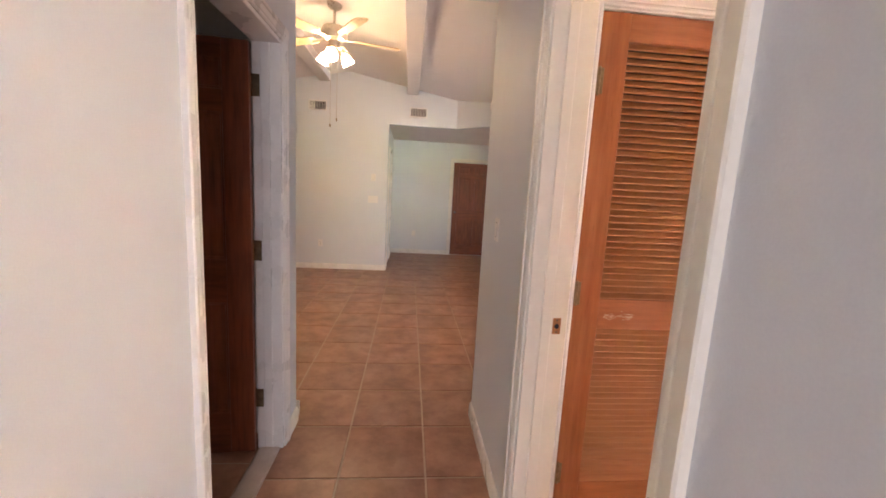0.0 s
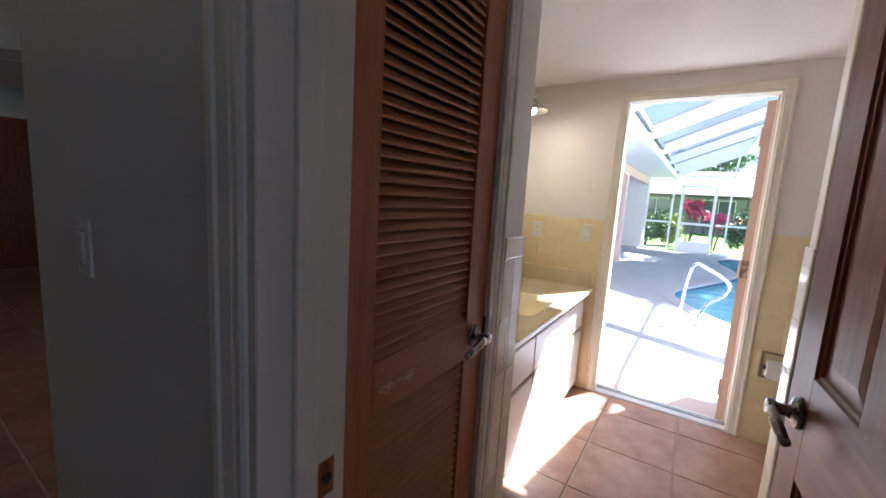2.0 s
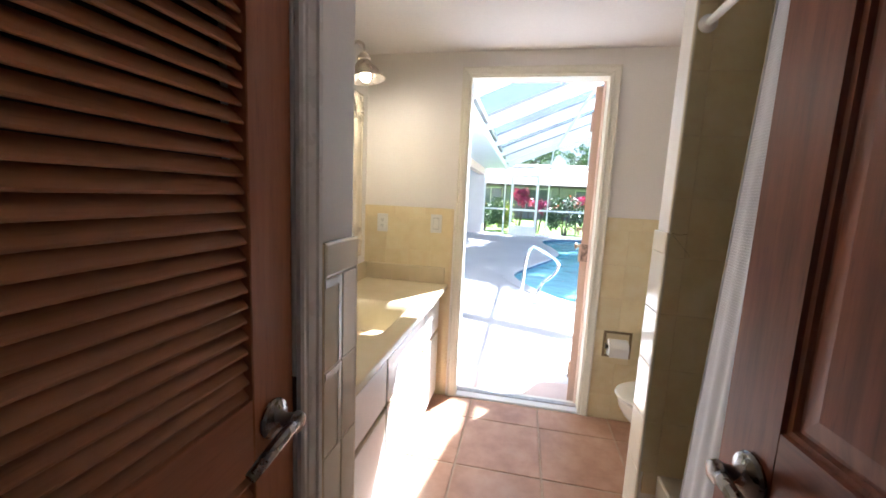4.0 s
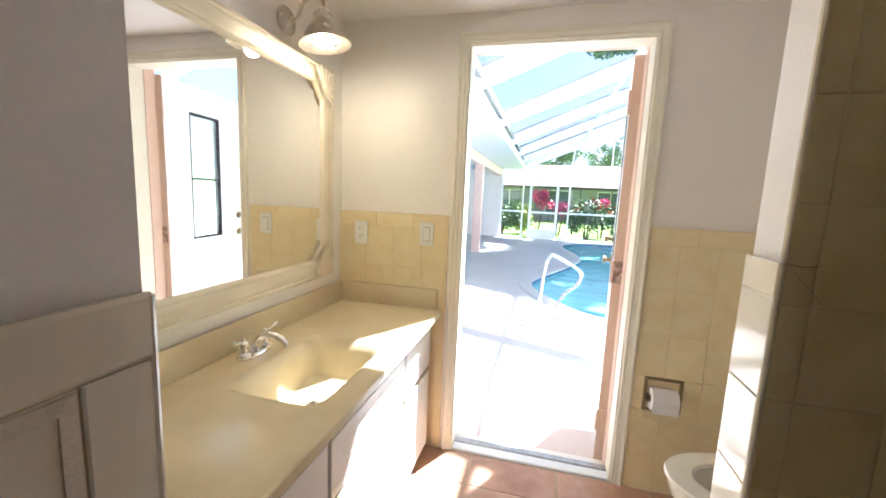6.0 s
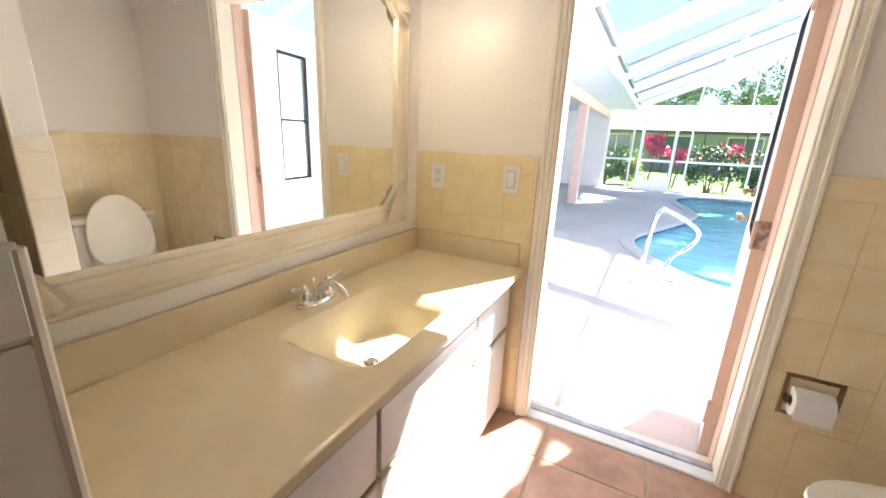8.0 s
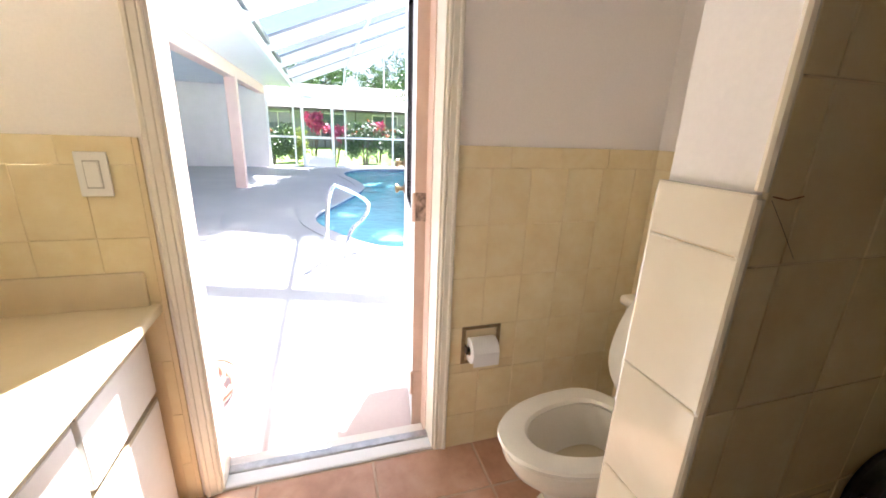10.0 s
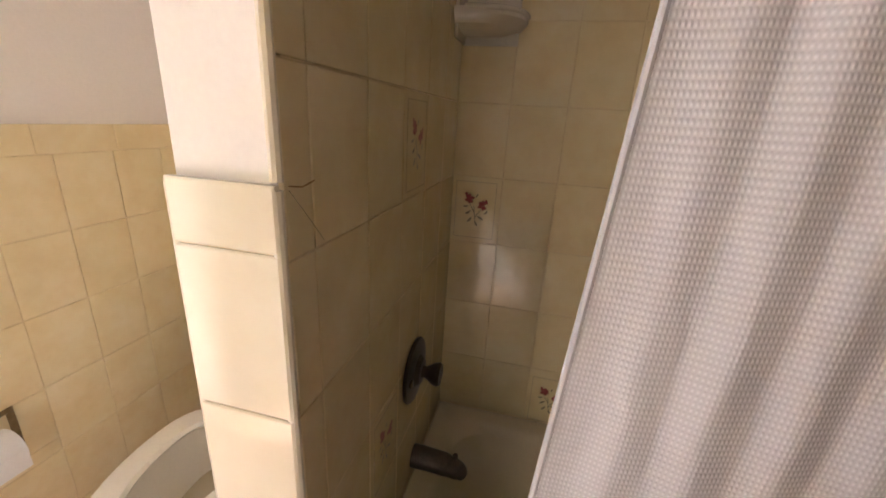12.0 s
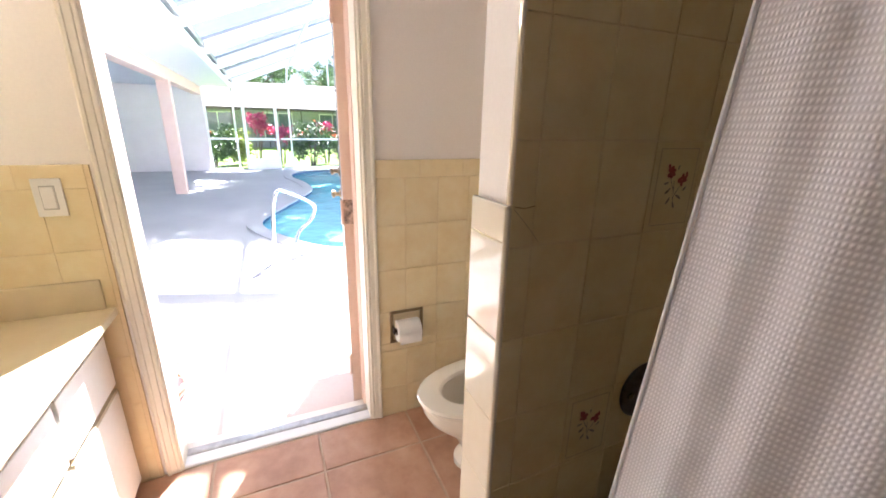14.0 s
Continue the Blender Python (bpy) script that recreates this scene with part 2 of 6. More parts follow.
def structure(name, bm, material, label, category, smooth=False):
    return tagged(finish(bm, name, material, None, "", smooth), label, category, "", "structure")


def add_box(bm, x0, x1, y0, y1, z0, z1, bev=0.0, seg=1):
    if x0 > x1: x0, x1 = x1, x0
    if y0 > y1: y0, y1 = y1, y0
    if z0 > z1: z0, z1 = z1, z0
    vs = [bm.verts.new((x, y, z)) for x in (x0, x1) for y in (y0, y1) for z in (z0, z1)]
    fs = [bm.faces.new([vs[i] for i in f]) for f in ((0, 1, 3, 2), (4, 6, 7, 5), (0, 4, 5, 1), (2, 3, 7, 6), (0, 2, 6, 4), (1, 5, 7, 3))]
    if bev:
        es = list({e for f in fs for e in f.edges})
        bmesh.ops.bevel(bm, geom=es, offset=bev, segments=seg, affect="EDGES", profile=0.5)
    return bm


def boxes(*dims, bev=0.0, seg=1):
    bm = bmesh.new()
    for d in dims:
        add_box(bm, *d, bev=bev, seg=seg)
    return bm


def lathe(bm, prof, seg=24, m=Matrix()):
    """Turn a profile of (radius, height) about z, then place it by m."""
    rings = []
    for r, z in prof:
        rings.append([bm.verts.new(m @ Vector((r * math.cos(2 * math.pi * i / seg), r * math.sin(2 * math.pi * i / seg), z))) for i in range(seg)] if r > 1e-5 else [bm.verts.new(m @ Vector((0, 0, z)))])
    for a, b in zip(rings, rings[1:]):
        for i in range(seg):
            j = (i + 1) % seg
            if len(a) == 1 and len(b) == 1:
                continue
            if len(a) == 1:
                bm.faces.new((a[0], b[i], b[j]))
            elif len(b) == 1:
                bm.faces.new((a[i], a[j], b[0]))
            else:
                bm.faces.new((a[i], a[j], b[j], b[i]))
    return bm


def tube(bm, pts, r, seg=10, closed=False):
    pts = [Vector(p) for p in pts]
    radii = r if isinstance(r, (list, tuple)) else [r] * len(pts)
    rings, up = [], Vector((0, 0, 1))
    n = len(pts)
    for i, p in enumerate(pts):
        d = (pts[(i + 1) % n] - pts[i - 1]) if closed else (pts[min(i + 1, n - 1)] - pts[max(i - 1, 0)])
        d.normalize()
        s = d.cross(up)
        if s.length < 0.05:
            s = d.cross(Vector((1, 0, 0)))
        s.normalize()
        t = s.cross(d).normalized()
        up = t
        rings.append([bm.verts.new(p + radii[i] * (s * math.cos(2 * math.pi * k / seg) + t * math.sin(2 * math.pi * k / seg))) for k in range(seg)])
    for a, b in list(zip(rings, rings[1:])) + ([(rings[-1], rings[0])] if closed else []):
        for k in range(seg):
            bm.faces.new((a[k], a[(k + 1) % seg], b[(k + 1) % seg], b[k]))
    if not closed:
        bm.faces.new(rings[0][::-1])
        bm.faces.new(rings[-1])
    return bm


def arc_pts(keys, n=8):
    """A smooth line through key points (Catmull-Rom)."""
    k = [Vector(p) for p in keys]
    k = [2 * k[0] - k[1]] + k + [2 * k[-1] - k[-2]]
    out = []
    for i in range(1, len(k) - 2):
        for s in range(n):
            t = s / n
            out.append(0.5 * (2 * k[i] + (k[i + 1] - k[i - 1]) * t + (2 * k[i - 1] - 5 * k[i] + 4 * k[i + 1] - k[i + 2]) * t * t + (3 * k[i] - k[i - 1] - 3 * k[i + 1] + k[i + 2]) * t ** 3))
    return out + [k[-2]]


CASING_PROFILE = [(0, 0), (0, 0.008), (0.006, 0.012), (0.014, 0.012), (0.017, 0.009), (0.022, 0.013), (0.046, 0.015), (0.050, 0.019), (0.062, 0.020), (0.068, 0.016), (0.070, 0.0)]


def casing(name, at, s0, s1, top, material, label, width=0.07, bottom=0.0):
    """Moulded casing round an opening. at(s, z, d) gives the place: s along the wall, d out of it."""
    bm, k = bmesh.new(), width / 0.07
    rows = [[bm.verts.new(at(*f(u * k), d)) for u, d in CASING_PROFILE] for f in
            (lambda u: (s0 - u, bottom), lambda u: (s0 - u, top + u), lambda u: (s1 + u, top + u), lambda u: (s1 + u, bottom))]
    for a, b in zip(rows, rows[1:]):
        for i in range(len(a) - 1):
            bm.faces.new((a[i], a[i + 1], b[i + 1], b[i]))
    return structure(name, bm, material, label, "door casing")


def baseboard(name, x0, y0, x1, y1, nx, ny, h=0.09):
    """A board with a rounded top along a wall; (nx, ny) points into the room."""
    bm = bmesh.new()
    prof = [(0, 0), (0.014, 0), (0.014, h - 0.02), (0.011, h - 0.008), (0.006, h), (0, h)]
    rows = [[bm.verts.new((x + nx * d, y + ny * d, z)) for d, z in prof] for x, y in ((x0, y0), (x1, y1))]
    for i in range(len(prof)):
        j = (i + 1) % len(prof)
        bm.faces.new((rows[0][i], rows[0][j], rows[1][j], rows[1][i]))
    bm.faces.new(rows[0]), bm.faces.new(rows[1][::-1])
    return structure(name, bm, TRIM, "white painted wooden baseboard along the wall", "baseboard")


TILE_MESH = {}


def tile_mesh(w, h, t, bev, material, name="tile"):
    key = (round(w, 4), round(h, 4), round(t, 4), material.name, name)
    if key not in TILE_MESH:
        v = []
        for z, i in ((0, 0), (t - bev * 0.6, 0), (t, bev)):
            v += [(i, i, z), (w - i, i, z), (w - i, h - i, z), (i, h - i, z)]
        f = [(a + k, a + (k + 1) % 4, a + 4 + (k + 1) % 4, a + 4 + k) for a in (0, 4) for k in range(4)] + [(8, 9, 10, 11)]
        me = bpy.data.meshes.new(name)
        me.from_pydata(v, [], f)
        me.materials.append(material)
        TILE_MESH[key] = me
    return TILE_MESH[key]


def lay_tile(parent, frame_m, u, v, w, h, material, t=0.0066, bev=0.0013, joint=0.0020, tilt=0.2, name="tile"):
    """One tile in the plane of frame_m (x along, y up the wall, z out of it)."""
    ob = new(name, tile_mesh(w - joint, h - joint, t, bev, material, name))
    ob.parent = parent
    ob.matrix_world = frame_m @ pose(u + joint / 2, v + joint / 2, 0, random.uniform(-tilt, tilt), random.uniform(-tilt, tilt), 0)
    return ob


def plane_frame(origin, right, up):
    r, u = Vector(right), Vector(up)
    n = r.cross(u)
    return Matrix.Translation(origin) @ Matrix((r, u, n)).transposed().to_4x4()


def tile_grid(parent, fm, us, vs, material, skip=(), **kw):
    for j in range(len(vs) - 1):
        for i in range(len(us) - 1):
            if (i, j) not in skip:
                lay_tile(parent, fm, us[i], vs[j], us[i + 1] - us[i], vs[j + 1] - vs[j], material, **kw)


def cuts(a, b, first, pitch):
    """Joints from a to b, one of them at first."""
    out, x = [a], first - math.floor((first - a) / pitch) * pitch
    while x < b - 0.004:
        if x > a + 0.004:
            out.append(x)
        x += pitch
    return out + [b]


# ---------------------------------------------------------------- the house: walls, floors, ceilings
E, N, S = 3.26, 2.37, 0.06          # the bathroom's east, north and south faces
BW, HX, HL = 0.80, 0.66, -0.41      # bathroom's west face, the hall's two faces
BF = 0.045                          # bathroom floor, a little above the hall
BC, RC = 2.195, 2.45                # ceilings of the bathroom and hall
DY0, DY1, DTOP = 0.925, 1.735, 2.07  # garden door
JY0, JY1, JTOP = 0.905, 1.677, 2.06  # bathroom door
LY0, LY1 = 1.555, 2.33              # the door across the hall

tagged(structure("wall_east", boxes((E, E + 0.16, -0.10, DY0, -0.1, 2.6), (E, E + 0.16, DY1, 2.63, -0.1, 2.6), (E, E + 0.16, DY0, DY1, DTOP, 2.6), (E, E + 0.16, DY0, DY1, -0.1, BF - 0.005)),
                 BATH_PAINT, "white painted bathroom wall with an open garden door", "wall"))
wall_south = structure("wall_south", boxes((HX + 0.02, E + 0.16, S - 0.16, S, -0.1, 2.6)), BATH_PAINT, "tiled wall behind the bath and toilet", "wall")
wall_west = structure("wall_west", boxes((HX, BW, -1.2, JY0, -0.1, 2.6), (HX, BW, JY1, 2.63, -0.1, 2.6), (HX, BW, JY0, JY1, JTOP, 2.6)), HALL_PAINT, "pale blue-green hall wall beside the bathroom door", "wall")
bath_lining = structure("wall_lining", boxes((BW, BW + 0.006, S, JY0 - 0.08, 0, BC), (BW, BW + 0.006, JY0 - 0.08, JY1 + 0.06, JTOP + 0.07, BC)), BATH_PAINT, "white painted inner face of the bathroom wall", "wall")
wall_north = structure("wall_north", boxes((BW, E, N, 2.63, -0.1, 2.6)), BATH_PAINT, "white painted wall behind the vanity and mirror", "wall")
living_face = structure("wall_living_south", boxes((HX, 3.42, 2.63, 2.635, 0, 3.3), (-3.6, HL - 0.12, 2.57, 2.635, 0, 3.3), (HL - 0.12, HX, 2.60, 2.635, RC, 3.3)), HALL_PAINT, "pale blue-green living room wall round the hall opening", "wall")
closet = structure("wall_closet", boxes((0.80, 0.852, 1.755, N, 0, BC), (1.484, 1.71, 1.755, N, 0, BC), (0.852, 1.484, 1.755, 1.85, 2.085, BC)), BATH_PAINT, "painted partition round the linen closet", "wall")
wing = structure("wall_wing", boxes((2.30, 2.422, S, 0.872, 0, BC), bev=0.004), BATH_PAINT, "white painted wing wall between toilet and bath", "wall")
wall_hall = structure("wall_hall_west", boxes((HL - 0.12, HL, -1.2, LY0, -0.1, 2.6), (HL - 0.12, HL, LY1, 2.57, -0.1, 2.6), (HL - 0.12, HL, LY0, LY1, 2.06, 2.6)), HALL_PAINT, "pale hall wall with an open doorway", "wall")
wall_far = structure("wall_living_north", boxes((-3.6, -0.17, 7.05, 7.20, 0, 3.6), (-0.17, 0.945, 7.05, 7.20, RC, 3.6)), HALL_PAINT, "pale blue living room wall above a recess", "wall")
bm = bmesh.new()
dv = [Vector(p) for p in ((0.945, 7.05, 0), (2.9, 5.23, 0), (3.0, 5.33, 0), (0.945, 7.20, 0))]
lo, hi = [bm.verts.new(p + Vector((0, 0, RC))) for p in dv], [bm.verts.new(p + Vector((0, 0, 3.6))) for p in dv]
for i in range(4):
    bm.faces.new((lo[i], lo[(i + 1) % 4], hi[(i + 1) % 4], hi[i]))
bm.faces.new(lo[::-1]), bm.faces.new(hi)
structure("wall_living_soffit", bm, HALL_PAINT, "angled pale wall above the recess", "wall")
for d in ((-0.29, -0.17, 7.20, 9.05, 0, RC), (-0.29, 2.20, 9.05, 9.17, 0, RC), (2.08, 2.20, 9.17, 10.2, 0, RC), (2.08, 3.54, 10.2, 10.3, 0, RC)):
    structure("wall_recess", boxes(d), HALL_PAINT, "grey-green wall of the recess with a wooden door", "wall")
# Unseen walls; the gap in the east one is added to let daylight in.
structure("wall_living_outer", boxes((-3.72, -3.6, 2.5, 7.2, 0, 3.6), (3.42, 3.54, 2.63, 3.2, 0, 3.3), (3.42, 3.54, 4.3, 10.3, 0, 3.3), (3.42, 3.54, 3.2, 4.3, 2.1, 3.3)), HALL_PAINT, "unseen outer walls that close the living room, with an added opening", "wall")
# Unseen room added round the hall's fill lamp.
structure("wall_bedroom", boxes((-2.0, HL - 0.12, -1.3, -1.2, -0.1, 2.6), (HX, 2.2, -1.3, -1.2, -0.1, 2.6), (-2.1, -2.0, -4.1, -1.2, -0.1, 2.6), (2.2, 2.3, -4.1, -1.2, -0.1, 2.6), (-2.1, 2.3, -4.1, -4.0, -0.1, 2.6)), WALL, "white painted walls of an unseen room added at the end of the hall", "wall")
structure("wall_side_room", boxes((-2.6, -2.5, 0.6, 2.57, 0, 2.6), (-2.5, HL - 0.12, 0.6, 0.7, 0, 2.6), (-2.5, HL - 0.12, 2.45, 2.57, 0, 2.6)), WALL, "walls of the unlit side room", "wall")

structure("ceiling_bathroom", boxes((BW, E, S, N, BC, BC + 0.1)), CEIL, "white painted bathroom ceiling", "ceiling")
structure("ceiling_hall", boxes((HL, HX, -1.3, 2.60, RC, RC + 0.1), (-2.6, HL - 0.12, 0.6, 2.57, RC, RC + 0.1), (-2.1, 2.3, -4.1, -1.3, RC, RC + 0.1)), CEIL, "white painted hall ceiling", "ceiling")
structure("ceiling_recess", boxes((-0.29, 3.54, 7.20, 10.3, RC, RC + 0.1)), CEIL, "plain painted ceiling of the recess", "ceiling")
bm = bmesh.new()
tri = [(0.93, 7.20), (0.945, 7.06), (2.94, 5.20), (3.54, 5.20), (3.54, 7.20)]
lo, hi = [bm.verts.new((x, y, RC + 0.002)) for x, y in tri], [bm.verts.new((x, y, RC + 0.1)) for x, y in tri]
bm.faces.new(lo[::-1]), bm.faces.new(hi)
for i in range(5):
    bm.faces.new((lo[i], lo[(i + 1) % 5], hi[(i + 1) % 5], hi[i]))
structure("ceiling_recess_corner", bm, CEIL, "plain painted ceiling behind the angled wall", "ceiling")
RIDGE_X, RIDGE_Z, PITCH = -0.80, 3.22, 0.185
bm = bmesh.new()
prof = [(-3.7, RIDGE_Z - PITCH * 2.9), (RIDGE_X, RIDGE_Z), (3.54, RIDGE_Z - PITCH * 4.34)]
for y0, y1 in ((2.56, 7.2),):
    a = [bm.verts.new((x, y0, z)) for x, z in prof] + [bm.verts.new((x, y0, z + 0.1)) for x, z in prof[::-1]]
    b = [bm.verts.new((v.co.x, y1, v.co.z)) for v in a]
    for i in range(6):
        bm.faces.new((a[i], a[(i + 1) % 6], b[(i + 1) % 6], b[i]))
    bm.faces.new(a[::-1]), bm.faces.new(b)
structure("ceiling_living", bm, CEIL, "white vaulted living room ceiling", "ceiling")
for x in (-1.20, 0.20, 1.50):
    zc = RIDGE_Z - PITCH * abs(x - RIDGE_X)
    structure("trim_beam", boxes((x - 0.09, x + 0.09, 2.64, 7.045, zc - 0.10, zc + 0.05), bev=0.006), CEIL, "white painted ceiling beam", "beam")

# ---------------------------------------------------------------- openings: casings, jambs, baseboards
casing("trim_garden_door", lambda s, z, d: (E - d, s, z), DY0 + 0.012, DY1 - 0.012, DTOP - 0.012, CREAM, "cream painted moulded casing of the garden door", 0.05)
casing("trim_bath_door_hall", lambda s, z, d: (HX - d, s, z), JY0, JY1, JTOP, CREAM, "cream painted moulded casing round the bathroom door", 0.066)
casing("trim_closet_door", lambda s, z, d: (s, 1.755 - d, z), 0.860, 1.474, 2.078, TRIM, "white painted moulded casing of the linen closet", 0.066)
casing("trim_side_door", lambda s, z, d: (HL + d, s, z), LY0, LY1, 2.06, TRIM, "white painted moulded casing of the side room door", 0.066)
casing("trim_far_door", lambda s, z, d: (s, 9.05 - d, z), 1.15, 2.02, 2.06, TRIM, "white painted casing of the far door", 0.07)
casing("trim_recess_door", lambda s, z, d: (-0.17 + d, s, z), 7.42, 8.2, 2.06, TRIM, "white painted casing in the recess", 0.07)


def jamb(name, dims, label, material=TRIM):
    return structure(name, boxes(*dims, bev=0.002), material, label, "door jamb")


jamb("trim_bath_jamb", [(HX - 0.004, BW + 0.004, JY1 - 0.018, JY1 + 0.001, 0, JTOP), (HX - 0.004, BW + 0.004, JY0 - 0.001, JY0 + 0.018, 0, JTOP), (HX - 0.004, BW + 0.004, JY0, JY1, JTOP - 0.018, JTOP + 0.001),
                        (HX + 0.045, HX + 0.082, JY1 - 0.029, JY1 - 0.017, 0, JTOP - 0.018), (HX + 0.045, HX + 0.082, JY0 + 0.017, JY0 + 0.029, 0, JTOP - 0.018), (HX + 0.045, HX + 0.082, JY0 + 0.018, JY1 - 0.018, JTOP - 0.029, JTOP - 0.017)], "cream painted jamb and stop of the bathroom door", CREAM)
jamb("trim_side_jamb", [(HL - 0.126, HL + 0.003, LY1 - 0.018, LY1 + 0.001, 0, 2.06), (HL - 0.126, HL + 0.003, LY0 - 0.001, LY0 + 0.018, 0, 2.06), (HL - 0.126, HL + 0.003, LY0, LY1, 2.042, 2.061), (HL - 0.085, HL - 0.045, LY1 - 0.029, LY1 - 0.017, 0, 2.04)], "white painted jamb of the side room door")
jamb("trim_garden_jamb", [(E - 0.002, E + 0.10, DY1 - 0.02, DY1 + 0.002, 0, DTOP), (E - 0.002, E + 0.10, DY0 - 0.002, DY0 + 0.02, 0, DTOP), (E - 0.002, E + 0.10, DY0, DY1, DTOP - 0.02, DTOP + 0.002)], "cream painted inner jamb of the garden door", CREAM)
# The hinge-side strip is widened to block sun through the hinge gap.
jamb("trim_garden_jamb_outer", [(E + 0.10, E + 0.165, DY1 - 0.008, DY1 + 0.002, -0.02, DTOP + 0.01), (E + 0.10, E + 0.1715, DY0 - 0.002, DY0 + 0.024, -0.02, DTOP + 0.01), (E + 0.10, E + 0.165, DY0, DY1, DTOP - 0.008, DTOP + 0.01)], "peach painted outer jamb of the garden door, hinge side widened against sun", PEACH)
jamb("trim_closet_jamb", [(0.852, 0.864, 1.757, 1.83, 0, 2.085), (1.471, 1.484, 1.757, 1.83, 0, 2.085), (0.852, 1.484, 1.757, 1.83, 2.072, 2.085)], "white painted jamb of the linen closet")
# Black sheet in place of the closet's unlit inside.
structure("wall_closet_shade", boxes((0.852, 1.484, 2.30, 2.33, 0, 2.1)), BLACK, "black sheet standing in for the shade inside the linen closet", "wall")

for args in (("baseboard", HX, JY1 + 0.07, HX, 2.635, -1, 0), ("baseboard", HX, -1.2, HX, JY0 - 0.07, -1, 0), ("baseboard", HL, LY1 + 0.07, HL, 2.57, 1, 0), ("baseboard", HL, -1.2, HL, LY0 - 0.07, 1, 0),
             ("baseboard", -3.6, 7.05, -0.17, 7.05, 0, -1), ("baseboard", -0.17, 9.05, 1.08, 9.05, 0, -1), ("baseboard", 2.09, 9.05, 2.20, 9.05, 0, -1), ("baseboard", 2.20, 10.2, 3.4, 10.2, 0, -1), ("baseboard", -0.17, 7.05, -0.17, 7.35, 1, 0), ("baseboard", -0.17, 8.27, -0.17, 9.05, 1, 0),
             ("baseboard", HX, 2.635, 3.4, 2.635, 0, 1), ("baseboard", -3.6, 2.635, HL, 2.635, 0, 1)):
    baseboard(*args)

sill = thing("door_threshold", "worn aluminium threshold under the garden door", "threshold", pose(E + 0.03, 1.33, BF))
part("ramp", boxes((-0.03, 0.03, -0.393, 0.393, -0.005, 0.009), bev=0.004), ALU, sill)
part("ridge", boxes((0.03, 0.07, -0.393, 0.393, -0.005, 0.014), bev=0.004), surf("scuffed_aluminium", (0.36, 0.35, 0.35), (0.62, 0.62, 0.62), 26, 0.4, 0.9, grain=120), sill, "dull grey aluminium ridge")
stone = thing("door_saddle", "pale marble threshold strip in the side doorway", "threshold", pose(HL - 0.06, (LY0 + LY1) / 2, 0))
part("strip", boxes((-0.05, 0.05, -0.365, 0.365, -0.004, 0.016), bev=0.006), surf("threshold_marble", (0.52, 0.42, 0.36), (0.68, 0.58, 0.50), 9, 0.35), stone)

# ---------------------------------------------------------------- floors
floor = structure("floor", boxes((HL - 0.12, BW, -1.3, 2.60, -0.12, -0.004), (-3.7, 3.54, 2.60, 10.4, -0.12, -0.004), (-2.6, HL - 0.12, 0.6, 2.57, -0.12, -0.004), (-2.1, 2.3, -4.1, -1.3, -0.12, -0.004)), FLOOR_GROUT, "floor laid with mottled terracotta tiles", "floor")
bath_floor = structure("floor_bathroom", boxes((HX + 0.068, E, S, N, -0.12, BF - 0.004)), FLOOR_GROUT, "bathroom floor laid with pinkish terracotta tiles", "floor")
P = 0.427


def joint_lines(a, b, first):
    return cuts(a, b, first, P)


FM = Matrix.Translation((0, 0, -0.006))
far_v, far_f = [], []


def far_tile(x0, x1, y0, y1):
    k = len(far_v)
    g = 0.005
    far_v.extend([(x0 + g, y0 + g, -0.006), (x1 - g, y0 + g, -0.006), (x1 - g, y1 - g, -0.006), (x0 + g, y1 - g, -0.006), (x0 + g + 0.003, y0 + g + 0.003, 0), (x1 - g - 0.003, y0 + g + 0.003, 0), (x1 - g - 0.003, y1 - g - 0.003, 0), (x0 + g + 0.003, y1 - g - 0.003, 0)])
    far_f.extend([(k + 4, k + 5, k + 6, k + 7)] + [(k + i, k + (i + 1) % 4, k + 4 + (i + 1) % 4, k + 4 + i) for i in range(4)])


def floor_tiles(xs, ys, near):
    for x0, x1 in zip(xs, xs[1:]):
        for y0, y1 in zip(ys, ys[1:]):
            if near(x0, y0):
                lay_tile(floor, FM, x0, y0, x1 - x0, y1 - y0, FLOOR_TILE, 0.006, 0.003, 0.010, 0.04)
            else:
                far_tile(x0, x1, y0, y1)


floor_tiles(joint_lines(HL - 0.06, HX + 0.07, 0.350), joint_lines(-1.3, 2.51, 2.51), lambda x, y: y > 0.3)
floor_tiles(joint_lines(-3.6, 3.42, 0.350), joint_lines(2.51, 9.05, 2.51), lambda x, y: -1.9 < x < 2.0 and y < 8.6)
floor_tiles(joint_lines(-2.5, HL - 0.12, -0.90), joint_lines(0.7, 2.45, 2.20), lambda x, y: x > -1.2)
floor_tiles(joint_lines(-2.0, 2.2, 0.350), joint_lines(-4.0, -1.3, -1.3), lambda x, y: False)
floor_tiles([2.2, 2.6, 3.0, 3.42], [9.05, 9.45, 9.85, 10.2], lambda x, y: False)
rest = bpy.data.meshes.new("far_floor_tiles")
rest.from_pydata(far_v, [], far_f)
FAR_TILE = tile_mat("terracotta_floor_tile_far", (0.24, 0.108, 0.062), (0.36, 0.178, 0.105), (0.46, 0.255, 0.16), 0.32, 3.0, 0.2, 0.0)
rest.materials.append(FAR_TILE)
far_tiles = new("far_floor_tiles", rest)
far_tiles.parent = floor
far_tiles["kind"] = "stuff"
tile_grid(bath_floor, Matrix.Translation((0, 0, BF - 0.006)), cuts(HX + 0.07, E - 0.005, 3.03, 0.425), cuts(S, N, 1.188, 0.417), BATH_FLOOR_TILE, t=0.006, bev=0.003, joint=0.009, tilt=0.04)

